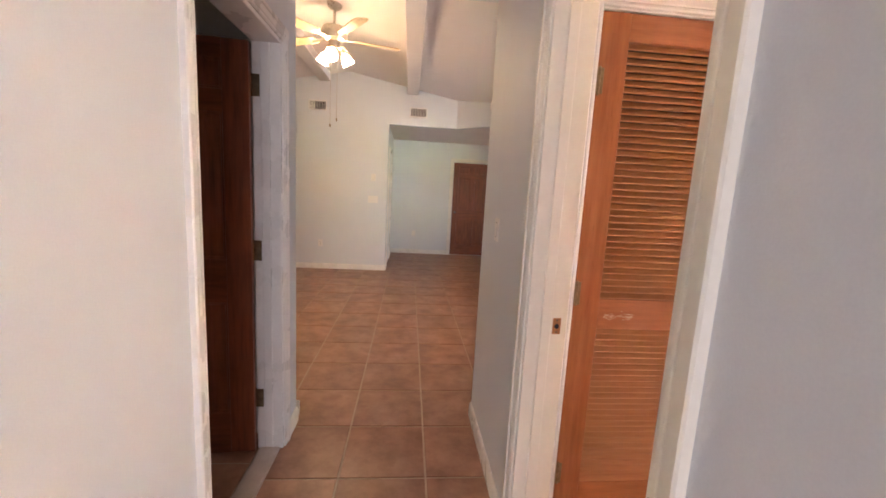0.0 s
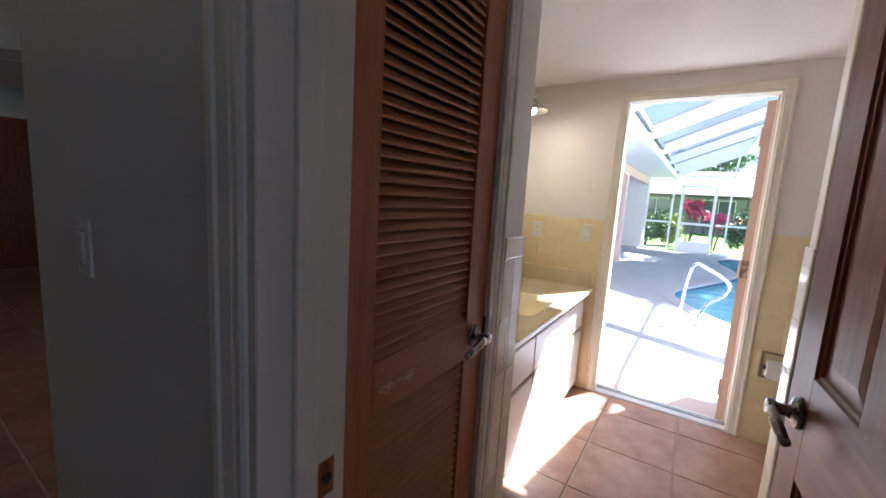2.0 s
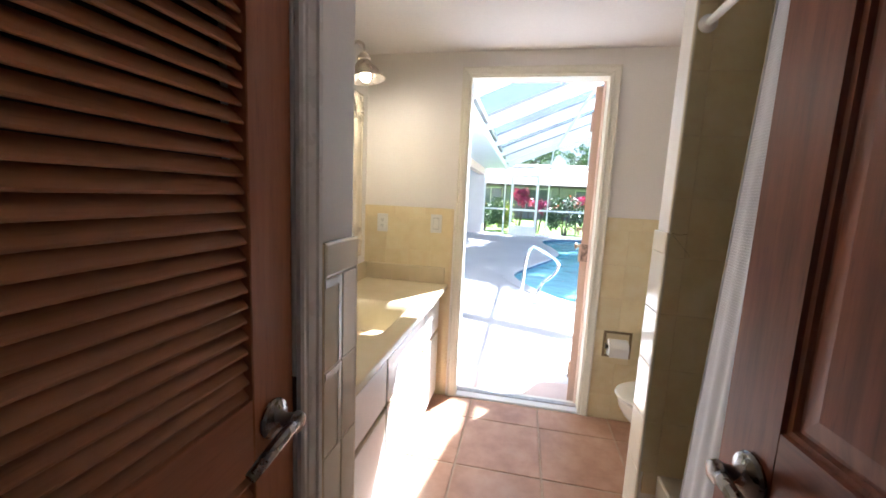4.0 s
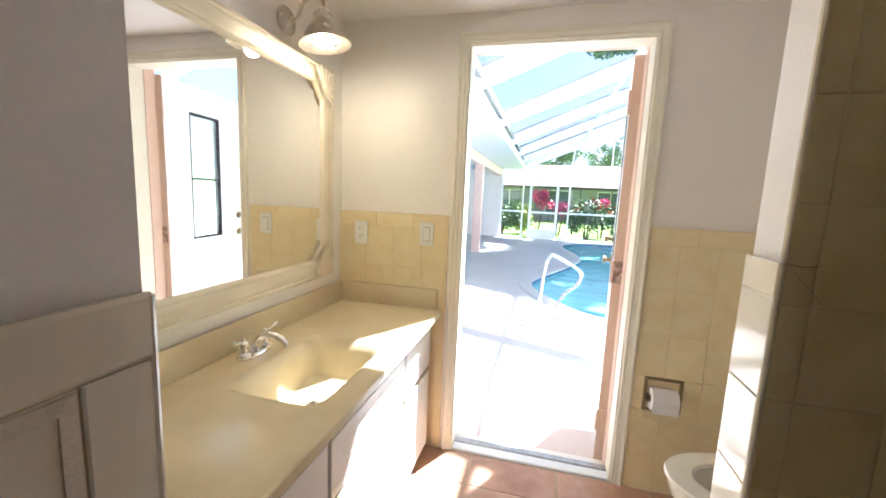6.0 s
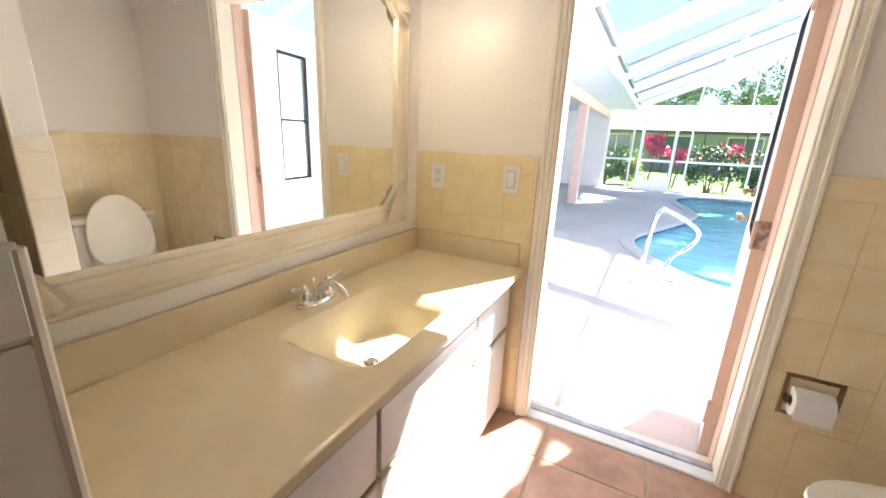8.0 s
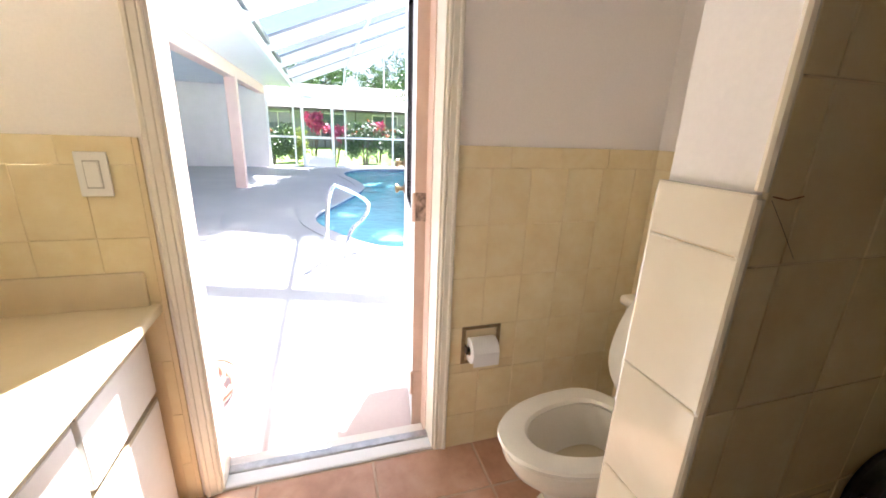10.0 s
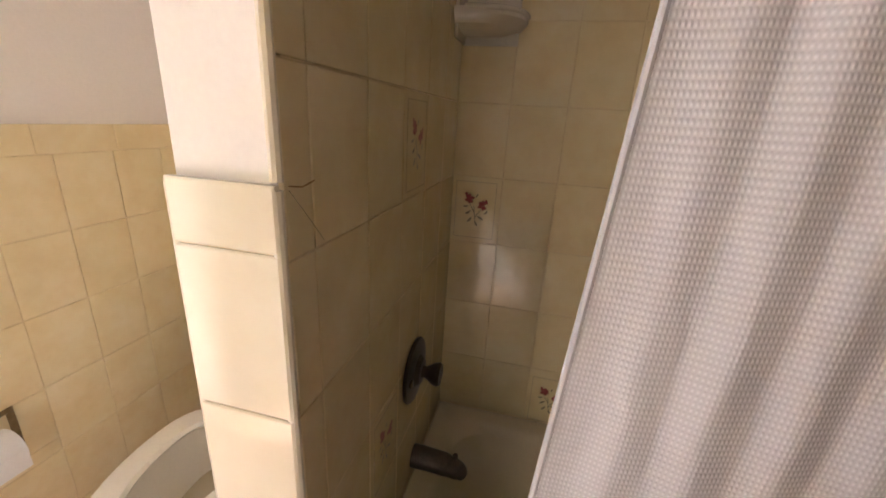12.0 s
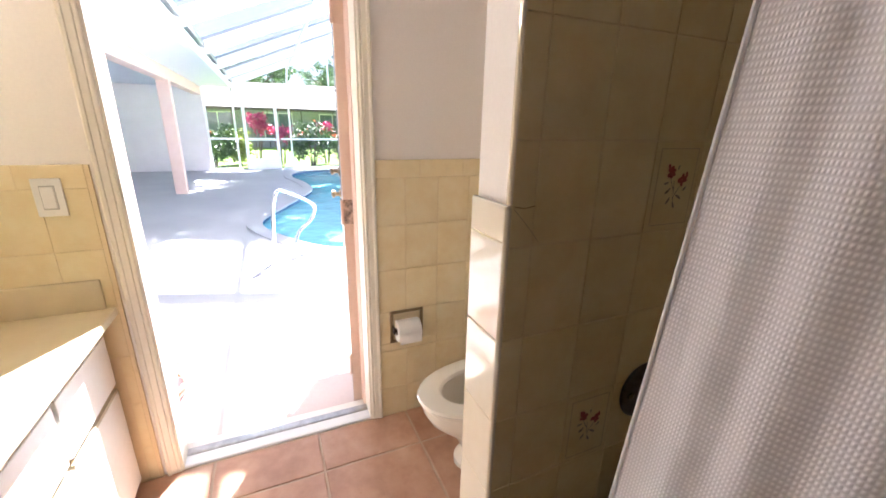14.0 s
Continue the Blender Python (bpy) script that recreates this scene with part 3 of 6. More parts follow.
# ---------------------------------------------------------------- wall tiles
EAST = plane_frame((E - 0.004, 0, 0), (0, -1, 0), (0, 0, 1))       # seen from the room: right is -y
east_dado = finish(boxes((E - 0.0085, E + 0.001, S, DY0 - 0.05, 0, 1.27), (E - 0.0085, E + 0.001, DY1 + 0.05, N, 0.0, 1.27)), "tile_bed", WALL_GROUT, bpy.data.objects["wall_east"])
ROWS_Z = [0, 0.2, 0.4, 0.6, 0.8, 1.0, 1.2]
tile_grid(east_dado, EAST, cuts(-0.893, -S, -0.762, 0.15), ROWS_Z, WALL_TILE, skip={(0, 2), (1, 2)})
tile_grid(east_dado, EAST, cuts(-0.893, -S, -0.695, 0.2), [1.2, 1.273], WALL_TILE)
tile_grid(east_dado, EAST, cuts(-(N - 0.005), -1.797, -2.07, 0.15), [0.6, 0.8, 1.0, 1.2], WALL_TILE)
tile_grid(east_dado, EAST, cuts(-(N - 0.005), -1.797, -2.165, 0.2), [1.2, 1.273], WALL_TILE)
tile_grid(east_dado, EAST, [-1.83, -1.797], [0.0, 0.2, 0.4, 0.6], WALL_TILE)
# round the recessed paper holder
tile_grid(east_dado, EAST, [-0.893, -0.835, -0.69, -0.612], [0.4, 0.44], WALL_TILE)
tile_grid(east_dado, EAST, [-0.893, -0.835], [0.44, 0.6], WALL_TILE)
tile_grid(east_dado, EAST, [-0.69, -0.612], [0.44, 0.6], WALL_TILE)

SOUTH = Matrix.Translation((0, S + 0.004, 0)) @ Matrix(((-1, 0, 0), (0, 0, 1), (0, 1, 0))).to_4x4()   # right is -x, out is +y
south_bed = finish(boxes((2.43, E, S - 0.001, S + 0.0088, 0, 1.27), (BW, 2.30, S - 0.001, S + 0.0088, 0.3, BC)), "tile_bed", WALL_GROUT, wall_south)
tile_grid(south_bed, SOUTH, cuts(-(E - 0.005), -2.43, -3.10, 0.15), ROWS_Z, WALL_TILE)
tile_grid(south_bed, SOUTH, cuts(-(E - 0.005), -2.43, -3.05, 0.2), [1.2, 1.273], WALL_TILE)
TUB_ROWS = [0.385 + 0.2 * i for i in range(10)][:-1] + [BC]
TUB_COLS = [-2.295, -2.145] + [-2.145 + 0.15 * i for i in range(1, 9)] + [-0.81]
tile_grid(south_bed, SOUTH, TUB_COLS, TUB_ROWS, WALL_TILE)

VALVE = plane_frame((2.296, 0, 0), (0, -1, 0), (0, 0, 1))
valve_bed = finish(boxes((2.2915, 2.301, S + 0.01, 0.86, 0.3, BC)), "tile_bed", WALL_GROUT, wing)
VCOLS = [-0.820, -0.671, -0.521, -0.371, -0.221, -0.075]
tile_grid(valve_bed, VALVE, VCOLS, TUB_ROWS, WALL_TILE)
tile_grid(valve_bed, VALVE, [-0.872, -0.820], TUB_ROWS, WALL_TILE)

NORTHFACE = Matrix.Translation((0, 0.874, 0)) @ Matrix(((-1, 0, 0), (0, 0, 1), (0, 1, 0))).to_4x4()
wing_bed = finish(boxes((2.293, 2.424, 0.871, 0.8790, 0, 1.262)), "tile_bed", WALL_GROUT, wing)
tile_grid(wing_bed, NORTHFACE, [-2.426, -2.292], [0, 0.185, 0.385, 0.585, 0.785, 0.985, 1.195], WHITE_TILE, t=0.009, bev=0.0025, tilt=0.08)
tile_grid(wing_bed, NORTHFACE, [-2.426, -2.292], [1.195, 1.268], WHITE_TILE, t=0.009, bev=0.0025, tilt=0.08)
part("edge_trim", tube(bmesh.new(), [(2.2962, 0.8752, 0.0), (2.2962, 0.8752, 1.262)], 0.0072, 10), WHITE_TILE, wing, "rounded bullnose tile edge", True)
part("corner_bead", tube(bmesh.new(), [(2.297, 0.871, 1.27), (2.297, 0.871, BC)], 0.0075, 10), WHITE_TILE, wing, "rounded bullnose tile edge", True)
part("outer_edge_trim", tube(bmesh.new(), [(2.423, 0.876, 0.0), (2.423, 0.876, 1.262)], 0.0065, 10), WHITE_TILE, wing, "", True)

TEND = plane_frame((0, 1.751, 0), (1, 0, 0), (0, 0, 1))
tend_bed = finish(boxes((1.556, 1.712, 1.7465, 1.756, 0, 1.25), (1.709, 1.7125, 1.756, N, 0, 1.25)), "tile_bed", WALL_GROUT, closet)
for z0, z1 in ((0, 0.18), (0.18, 0.38), (0.38, 0.58), (0.58, 0.78), (0.78, 0.98), (0.98, 1.18)):
    lay_tile(tend_bed, TEND, 1.558, z0, 0.080, z1 - z0, WHITE_TILE)
    lay_tile(tend_bed, TEND, 1.638, z0, 0.074, z1 - z0, WHITE_TILE, t=0.009, bev=0.0025, tilt=0.08)
lay_tile(tend_bed, TEND, 1.558, 1.18, 0.154, 0.075, WHITE_TILE, t=0.010, bev=0.005)
EMBOSS = surf("embossed_glaze", (0.74, 0.66, 0.50), (0.80, 0.73, 0.57), 150, 0.14, grain=300, bump_s=0.5, bump_d=0.003)
for z1 in (1.18, 0.98):
    part("embossed_border", boxes((1.560, 1.634, 1.7425, 1.7440, z1 - 0.021, z1 - 0.004), (1.619, 1.634, 1.7425, 1.7440, z1 - 0.196, z1 - 0.021)), EMBOSS, tend_bed, "embossed floral border on a glazed tile")
part("edge_trim", tube(bmesh.new(), [(1.7095, 1.7475, 0), (1.7095, 1.7475, 1.25)], 0.007, 10), WHITE_TILE, closet, "rounded bullnose tile edge", True)


# ---------------------------------------------------------------- doors
def hinge(parent, m, material, tall=0.09):
    h = part("hinge", boxes((-0.016, 0.016, -0.0015, 0.0015, -tall / 2, tall / 2), bev=0.0006), material, parent)
    h.matrix_local = m
    part("knuckle", lathe(bmesh.new(), [(0, -tall / 2 - 0.006), (0.004, -tall / 2 - 0.004), (0.0055, -tall / 2), (0.0055, -0.02), (0.0048, -0.019), (0.0055, -0.018), (0.0055, 0.018), (0.0048, 0.019), (0.0055, 0.02), (0.0055, tall / 2), (0.004, tall / 2 + 0.004), (0, tall / 2 + 0.006)], 10), material, h, "", True)
    return h


def lever(parent, m, side, material):
    """A lever handle on a round rose; out of the door is +y of m, the lever points along side * x."""
    rose = part("door_handle", lathe(bmesh.new(), [(0, 0), (0.033, 0), (0.034, 0.004), (0.031, 0.009), (0.024, 0.012), (0.015, 0.016), (0.012, 0.022), (0.013, 0.036), (0.018, 0.044), (0.016, 0.054), (0, 0.058)], 24, pose(0, 0, 0, -90)), material, parent, "dark pewter lever handle", True)
    rose.matrix_local = m
    pts = arc_pts([(0, 0.047, 0), (side * 0.03, 0.050, 0.002), (side * 0.065, 0.050, -0.003), (side * 0.10, 0.047, -0.014), (side * 0.115, 0.044, -0.020)], 4)
    rad = [0.011 - 0.004 * abs(i / (len(pts) - 1) - 0.45) for i in range(len(pts))]
    part("lever", tube(bmesh.new(), pts, rad, 10), material, rose, "", True)
    return rose


def raised_panel(x0, x1, z0, z1, y, out):
    """A raised panel: a sloped field round a flat one, and the moulding round it. out: -1 or 1 along y."""
    bm = bmesh.new()
    steps = [(0, 0.0), (0.003, -0.005), (0.010, -0.006), (0.014, -0.011), (0.019, -0.011), (0.044, -0.0065), (0.047, -0.0065)]
    rings = []
    for i, d in steps:
        rings.append([bm.verts.new((x, y + out * d, z)) for x, z in ((x0 + i, z0 + i), (x1 - i, z0 + i), (x1 - i, z1 - i), (x0 + i, z1 - i))])
    for a, b in zip(rings, rings[1:]):
        for k in range(4):
            bm.faces.new((a[k], a[(k + 1) % 4], b[(k + 1) % 4], b[k]))
    bm.faces.new(rings[-1])
    return bm


def panel_door(name, w, h, label, m, t=0.035):
    """Six-panel door; hinge edge at x = 0, leaf along +x, faces at y = 0 and y = t."""
    d = thing(name, label, "door", m)
    st, mull = 0.115, 0.10
    mid0, mid1 = w / 2 - mull / 2, w / 2 + mull / 2
    rails = [(0.0, 0.22), (0.80, 1.015), (1.70, 1.80), (h - 0.085, h)]
    part("stile", boxes((0, st, 0, t, 0, h), bev=0.0015), DOOR_WOOD, d)
    part("stile", boxes((w - st, w, 0, t, 0, h), bev=0.0015), DOOR_WOOD, d)
    for z0, z1 in rails:
        part("rail", boxes((st, w - st, 0.0004, t - 0.0004, z0, z1)), DOOR_RAIL, d)
    for (a, z0), (z1, b) in zip(rails, rails[1:]):
        part("mullion", boxes((mid0, mid1, 0.0002, t - 0.0002, z0, z1)), DOOR_WOOD, d)
        for x0, x1 in ((st, mid0), (mid1, w - st)):
            bm = raised_panel(x0, x1, z0, z1, 0.0, -1)
            other = raised_panel(x0, x1, z0, z1, t, 1)
            me = bpy.data.meshes.new("tmp")
            other.to_mesh(me), other.free()
            bm.from_mesh(me)
            bpy.data.meshes.remove(me)
            part("panel", bm, DOOR_WOOD, d)
    return d


# bathroom door, open into the room
bath_door = panel_door("door_1", 0.72, 1.985, "open dark-stained wooden six-panel door beside the shower curtain", pose(BW + 0.006, JY0 + 0.022, BF + 0.010, 0, 0, 4.5))
lever(bath_door, pose(0.642, 0.035, 0.925), -1, PEWTER)
lever(bath_door, pose(0.642, 0.0, 0.925, 0, 0, 180), 1, PEWTER)
part("latch_plate", boxes((0.7195, 0.7212, 0.006, 0.029, 0.897, 0.953), bev=0.0005), ANTIQUE, bath_door)
for z in (0.25, 1.02, 1.80):
    hinge(bath_door, pose(-0.002, 0.037, z, 0, 0, 90), ANTIQUE)

# side room door, open into the dark room
side_door = panel_door("door_2", 0.735, 2.02, "open dark-stained wooden six-panel door across the hall", pose(HL - 0.129, LY1 - 0.022, 0.012, 0, 0, 184))
for z in (0.28, 1.06, 1.84):
    hinge(side_door, pose(0.004, -0.004, z, 0, 0, 60), ANTIQUE, 0.10)
for z in (0.29, 1.07, 1.85):
    pl = part("hinge_plate", boxes((HL - 0.128, HL - 0.092, LY1 - 0.0205, LY1 - 0.017, z - 0.05, z + 0.05), bev=0.001), ANTIQUE, side_door, "antique brass hinge leaf on the jamb")
    pl.matrix_local = pose(HL - 0.129, LY1 - 0.022, 0.012, 0, 0, 184).inverted()
# far door in the recess
far_door = panel_door("door_3", 0.85, 2.03, "closed dark wooden six-panel door in the recess", pose(1.16, 9.035, 0.01))
part("door_knob", lathe(bmesh.new(), [(0, 0), (0.03, 0), (0.03, 0.005), (0.012, 0.012), (0.012, 0.035), (0.026, 0.045), (0.026, 0.06), (0, 0.068)], 16, pose(0.06, 0, 0.95, 90)), PEWTER, far_door, "", True)
# Black sheet for the shade round the closed far door.
finish(boxes((1.14, 2.03, 9.052, 9.06, 0, 2.06)), "door_gap", BLACK, bpy.data.objects["wall_recess"])

strike = thing("strike_plate", "copper coloured strike plate on the bathroom jamb", "strike plate", pose(0.766, JY1 - 0.018, 0.945))
part("plate", boxes((-0.015, 0.015, -0.0025, 0, -0.03, 0.03), bev=0.001), COPPER, strike)
part("latch_hole", lathe(bmesh.new(), [(0, -0.0005), (0.009, -0.0005), (0.009, 0.0012), (0, 0.0012)], 14, pose(0, -0.003, 0, 90)), BLACK, strike)
for z in (-0.022, 0.022):
    part("screw", lathe(bmesh.new(), [(0.004, 0), (0.004, 0.001), (0, 0.002)], 8, pose(0, -0.0025, z, 90)), ANTIQUE, strike)

# louvred closet door
LX0, LX1, LZ1, LY = 0.866, 1.469, 2.066, 1.760
lou = thing("door_4", "closed brown louvred linen closet door with scraped varnish", "door", pose(LX0, LY, 0.012))
w, h = LX1 - LX0, LZ1 - 0.012
SL, SR = 0.107, 0.109
part("stile", boxes((0, SL, 0, 0.032, 0, h), bev=0.002), LOUVRE_WOOD, lou)
part("stile", boxes((w - SR, w, 0, 0.032, 0, h), bev=0.002), LOUVRE_WOOD, lou)
LR = [(0.0, 0.215), (0.890, 1.012), (h - 0.095, h)]
for z0, z1 in LR:
    part("rail", boxes((SL, w - SR, 0.0005, 0.0315, z0, z1), bev=0.0015), LOUVRE_RAIL, lou)
slat_bm = boxes((0, w - SL - SR + 0.008, -0.003, 0.003, -0.0158, 0.0158), bev=0.0022)
slat_me = None
for (a, z0), (z1, b) in zip(LR, LR[1:]):
    n = round((z1 - z0) / 0.0249)
    for i in range(n):
        if slat_me is None:
            s = part("slat", slat_bm, SLAT_WOOD, lou)
            slat_me = s.data
        else:
            s = new("slat", slat_me)
            s.parent = lou
        s.matrix_local = pose(SL - 0.004, 0.0175, z0 + (i + 0.5) * (z1 - z0) / n, -41 + random.uniform(-1.2, 1.2), 0, random.uniform(-0.25, 0.25))
# Black board added behind the slats as the shade in their gaps.
part("gap_shade_board", boxes((SL - 0.002, w - SR + 0.002, 0.045, 0.05, 0.1, h - 0.05)), BLACK, lou)
lever(lou, pose(w - 0.062, 0, 0.955, 0, 0, 180), 1, PEWTER)
part("latch", boxes((w - 0.001, w + 0.003, -0.006, 0.022, 0.90, 1.00), bev=0.001), BRONZE, lou)
for z in (0.27, 1.035, 1.815):
    hinge(lou, pose(0.003, -0.012, z, 0, 0, 0), ANTIQUE)
bm = bmesh.new()
rnd = random.Random(5)
for i in range(46):
    x, z = SL + 0.02 + rnd.random() ** 1.3 * 0.115, 0.955 - 0.012 + rnd.gauss(0, 0.008)
    l, hh = rnd.uniform(0.004, 0.022), rnd.uniform(0.001, 0.0035)
    bm.faces.new([bm.verts.new((x, -0.0006, z)), bm.verts.new((x + l, -0.0006, z - hh * 0.3)), bm.verts.new((x + l * 0.9, -0.0006, z + hh)), bm.verts.new((x + l * 0.2, -0.0006, z + hh * 0.8))])
part("scrape", bm, SCRAPED, lou, "bare scraped wood where a sticker was")

# garden door, swung outwards
LEAF_A = -8.5
gd = thing("door_5", "white garden door with a narrow window, swung open outwards", "door", pose(E + 0.1725, 0.946, 0.012, 0, 0, LEAF_A))
GW, GH = 0.80, 2.03
WX0, WX1, WZ0, WZ1 = 0.235, 0.52, 0.98, 1.84
part("leaf", boxes((0.001, WX0, 0, 0.044, 0, GH), (WX1, GW, 0, 0.044, 0, GH), (WX0, WX1, 0, 0.044, 0, WZ0), (WX0, WX1, 0, 0.044, WZ1, GH)), ALU, gd)
part("hinge_edge", boxes((-0.001, 0.001, 0, 0.0445, 0, GH)), PEACH, gd, "peach painted hinge edge")
part("window_frame", boxes((WX0 - 0.012, WX0, -0.001, 0.0452, WZ0 - 0.012, WZ1 + 0.012), (WX1, WX1 + 0.012, -0.001, 0.0452, WZ0 - 0.012, WZ1 + 0.012), (WX0, WX1, -0.001, 0.0452, WZ0 - 0.012, WZ0), (WX0, WX1, -0.001, 0.0452, WZ1, WZ1 + 0.012), (WX0, WX1, 0.01, 0.04, 1.39, 1.405)), BLACK, gd, "black window frame")
PANE = plain("frosted_pane", (0.80, 0.88, 0.90), 0.25, 0, 0, 0.9)
for z0, z1 in ((WZ0, 1.39), (1.405, WZ1)):
    part("pane", boxes((WX0, WX1, 0.020, 0.026, z0, z1)), PANE, gd)
for z in (0.98, 1.12):
    part("door_knob", lathe(bmesh.new(), [(0, 0), (0.028, 0), (0.028, 0.006), (0.012, 0.010), (0.012, 0.03), (0.022, 0.038), (0.024, 0.05), (0, 0.058)], 18, pose(GW - 0.06, 0.044, z, -90)), ANTIQUE, gd, "brass knob", True)
for z in (0.24, 1.02, 1.82):
    hg = part("hinge", boxes((-0.030, 0.0, -0.020, -0.016, -0.055, 0.055), (-0.004, 0.0, -0.018, 0.040, -0.055, 0.055), bev=0.001), RUST if z == 1.02 else PEACH, gd, "rusted hinge with flaking peach paint" if z == 1.02 else "")
    hg.matrix_local = pose(-0.001, 0.004, z)
    part("knuckle", lathe(bmesh.new(), [(0, -0.056), (0.007, -0.055), (0.007, 0.055), (0, 0.056)], 10, pose(-0.006, 0.045, 0)), PEACH, hg, "", True)

# ---------------------------------------------------------------- vanity
CX0, CX1, CZ, CFRONT = 1.712, E - 0.004, 0.794, 1.806
cab = thing("vanity_cabinet", "white laminate vanity cabinet with flush drawer fronts and doors", "cabinet", pose(0, 0, 0))
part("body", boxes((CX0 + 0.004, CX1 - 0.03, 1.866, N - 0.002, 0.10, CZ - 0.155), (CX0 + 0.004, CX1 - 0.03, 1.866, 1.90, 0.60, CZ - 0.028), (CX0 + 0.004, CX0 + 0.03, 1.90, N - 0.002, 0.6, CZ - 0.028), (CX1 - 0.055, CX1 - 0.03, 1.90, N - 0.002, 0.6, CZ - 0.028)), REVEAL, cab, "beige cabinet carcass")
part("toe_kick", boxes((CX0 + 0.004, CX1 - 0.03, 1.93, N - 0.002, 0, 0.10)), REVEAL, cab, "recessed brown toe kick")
FR = [(CX0 + 0.008, 2.247), (2.265, 2.847), (2.865, CX1 - 0.032)]
for x0, x1 in FR:
    part("drawer_front", boxes((x0, x1, 1.846, 1.865, 0.515, 0.702), bev=0.0018), LAMINATE, cab)
    part("drawer_edge", boxes((x0, x1, 1.847, 1.866, 0.702, 0.712), bev=0.001), REVEAL, cab, "exposed beige finger-pull edge")
    part("door_edge", boxes((x0, x1, 1.847, 1.866, 0.484, 0.496), bev=0.001), REVEAL, cab, "exposed beige finger-pull edge")
    part("door", boxes((x0, x1, 1.846, 1.865, 0.085, 0.484), bev=0.0018), LAMINATE, cab)

top = thing("basin_counter", "glossy cream cultured marble vanity top with moulded basin", "counter", pose(0, 0, 0))


def basin_depth(x, y):
    """How far the moulded bowl lies under the top."""
    u, v = abs(x - 2.495) / 0.240, abs(y - 2.045) / 0.162
    k = (u ** 7 + v ** 7) ** (1 / 7)
    if k >= 1.0:
        return 0.0
    d = min(1, (1 - k) / 0.46)
    rim = min(1, (1 - k) / 0.05)
    slope = d * d * (3 - 2 * d)
    return 0.122 * slope + 0.006 * rim


bm = bmesh.new()
NX, NY = 150, 70
gx = [CX0 + (CX1 - CX0) * i / NX for i in range(NX + 1)]
gy = [CFRONT + (N - CFRONT) * j / NY for j in range(NY + 1)]
grid = [[bm.verts.new((x, y, CZ - basin_depth(x, y))) for y in gy] for x in gx]
for i in range(NX):
    for j in range(NY):
        bm.faces.new((grid[i][j], grid[i + 1][j], grid[i + 1][j + 1], grid[i][j + 1]))
for row in ([(c[0], 0) for c in grid],):
    prev = [v for v, _ in row]
    for dy, dz in ((-0.004, -0.002), (-0.006, -0.008), (-0.006, -0.026), (0.03, -0.026)):
        cur = [bm.verts.new((v.co.x, CFRONT + dy, CZ + dz)) for v in prev]
        for k in range(len(cur) - 1):
            bm.faces.new((prev[k], prev[k + 1], cur[k + 1], cur[k]))
        prev = cur
part("counter_slab", bm, COUNTER, top, "", True)
part("backsplash", boxes((CX0, CX1, N - 0.020, N - 0.001, CZ - 0.001, CZ + 0.105), bev=0.004, seg=2), COUNTER, top)
part("side_splash", boxes((CX1 - 0.018, CX1 + 0.001, CFRONT + 0.02, N - 0.021, CZ - 0.001, CZ + 0.105), bev=0.004, seg=2), COUNTER, top)
DZ = CZ - basin_depth(2.46, 2.03)
part("drain", lathe(bmesh.new(), [(0, 0.0), (0.022, 0.001), (0.024, 0.003), (0.020, 0.005), (0.016, 0.003), (0.012, 0.009), (0, 0.010)], 20, pose(2.46, 2.03, DZ)), CHROME, top, "chrome drain", True)

fau = thing("faucet", "chrome two-handle basin faucet with lever handles", "faucet", pose(2.495, 2.275, CZ))
bm = bmesh.new()
lathe(bm, [(0.030, 0), (0.030, 0.010), (0.026, 0.016), (0, 0.018)], 24, Matrix.Diagonal((2.6, 0.95, 1, 1)))
part("base", bm, CHROME, fau, "", True)
part("spout", tube(bmesh.new(), arc_pts([(0, 0, 0.012), (0, -0.012, 0.055), (0, -0.05, 0.078), (0, -0.10, 0.070), (0, -0.125, 0.045)], 5), 0.0115, 12), CHROME, fau, "", True)
part("lift_rod", lathe(bmesh.new(), [(0.003, 0), (0.003, 0.06), (0.006, 0.063), (0.005, 0.070), (0, 0.073)], 10, pose(0, 0.018, 0.01)), CHROME, fau, "", True)
for sx in (-1, 1):
    hub = part("handle", lathe(bmesh.new(), [(0.024, 0.005), (0.022, 0.018), (0.014, 0.026), (0.012, 0.040), (0.018, 0.048), (0.017, 0.058), (0.010, 0.064), (0.008, 0.074), (0, 0.078)], 18), CHROME, fau, "", True)
    hub.matrix_local = pose(sx * 0.052, 0.004, 0)
    part("lever", tube(bmesh.new(), arc_pts([(0, 0, 0.062), (sx * 0.025, -0.004, 0.068), (sx * 0.058, -0.008, 0.080)], 4), [0.005] * 6 + [0.0065, 0.007, 0.0055], 8), CHROME, hub, "", True)

# mirror with a carved frame
MX0, MX1, MZ0, MZ1, FW = 1.735, 3.135, 0.955, 1.925, 0.092
mir = thing("mirror", "wall mirror in a cream frame with carved shell corners", "mirror", pose(0, 0, 0))
CUT = 0.055
gx0, gx1, gz0, gz1 = MX0 + FW, MX1 - FW, MZ0 + FW, MZ1 - FW
FRAME = surf("limewashed_frame", (0.66, 0.57, 0.40), (0.80, 0.73, 0.58), 5, 0.45, grain=70, bump_s=0.3, stretch=(1, 1, 5))
FRAME_V = surf("limewashed_frame_upright", (0.66, 0.57, 0.40), (0.80, 0.73, 0.58), 5, 0.45, grain=70, bump_s=0.3, stretch=(5, 1, 1))
bm = bmesh.new()
oct_ = [(gx0 + CUT, gz0), (gx1 - CUT, gz0), (gx1, gz0 + CUT), (gx1, gz1 - CUT), (gx1 - CUT, gz1), (gx0 + CUT, gz1), (gx0, gz1 - CUT), (gx0, gz0 + CUT)]
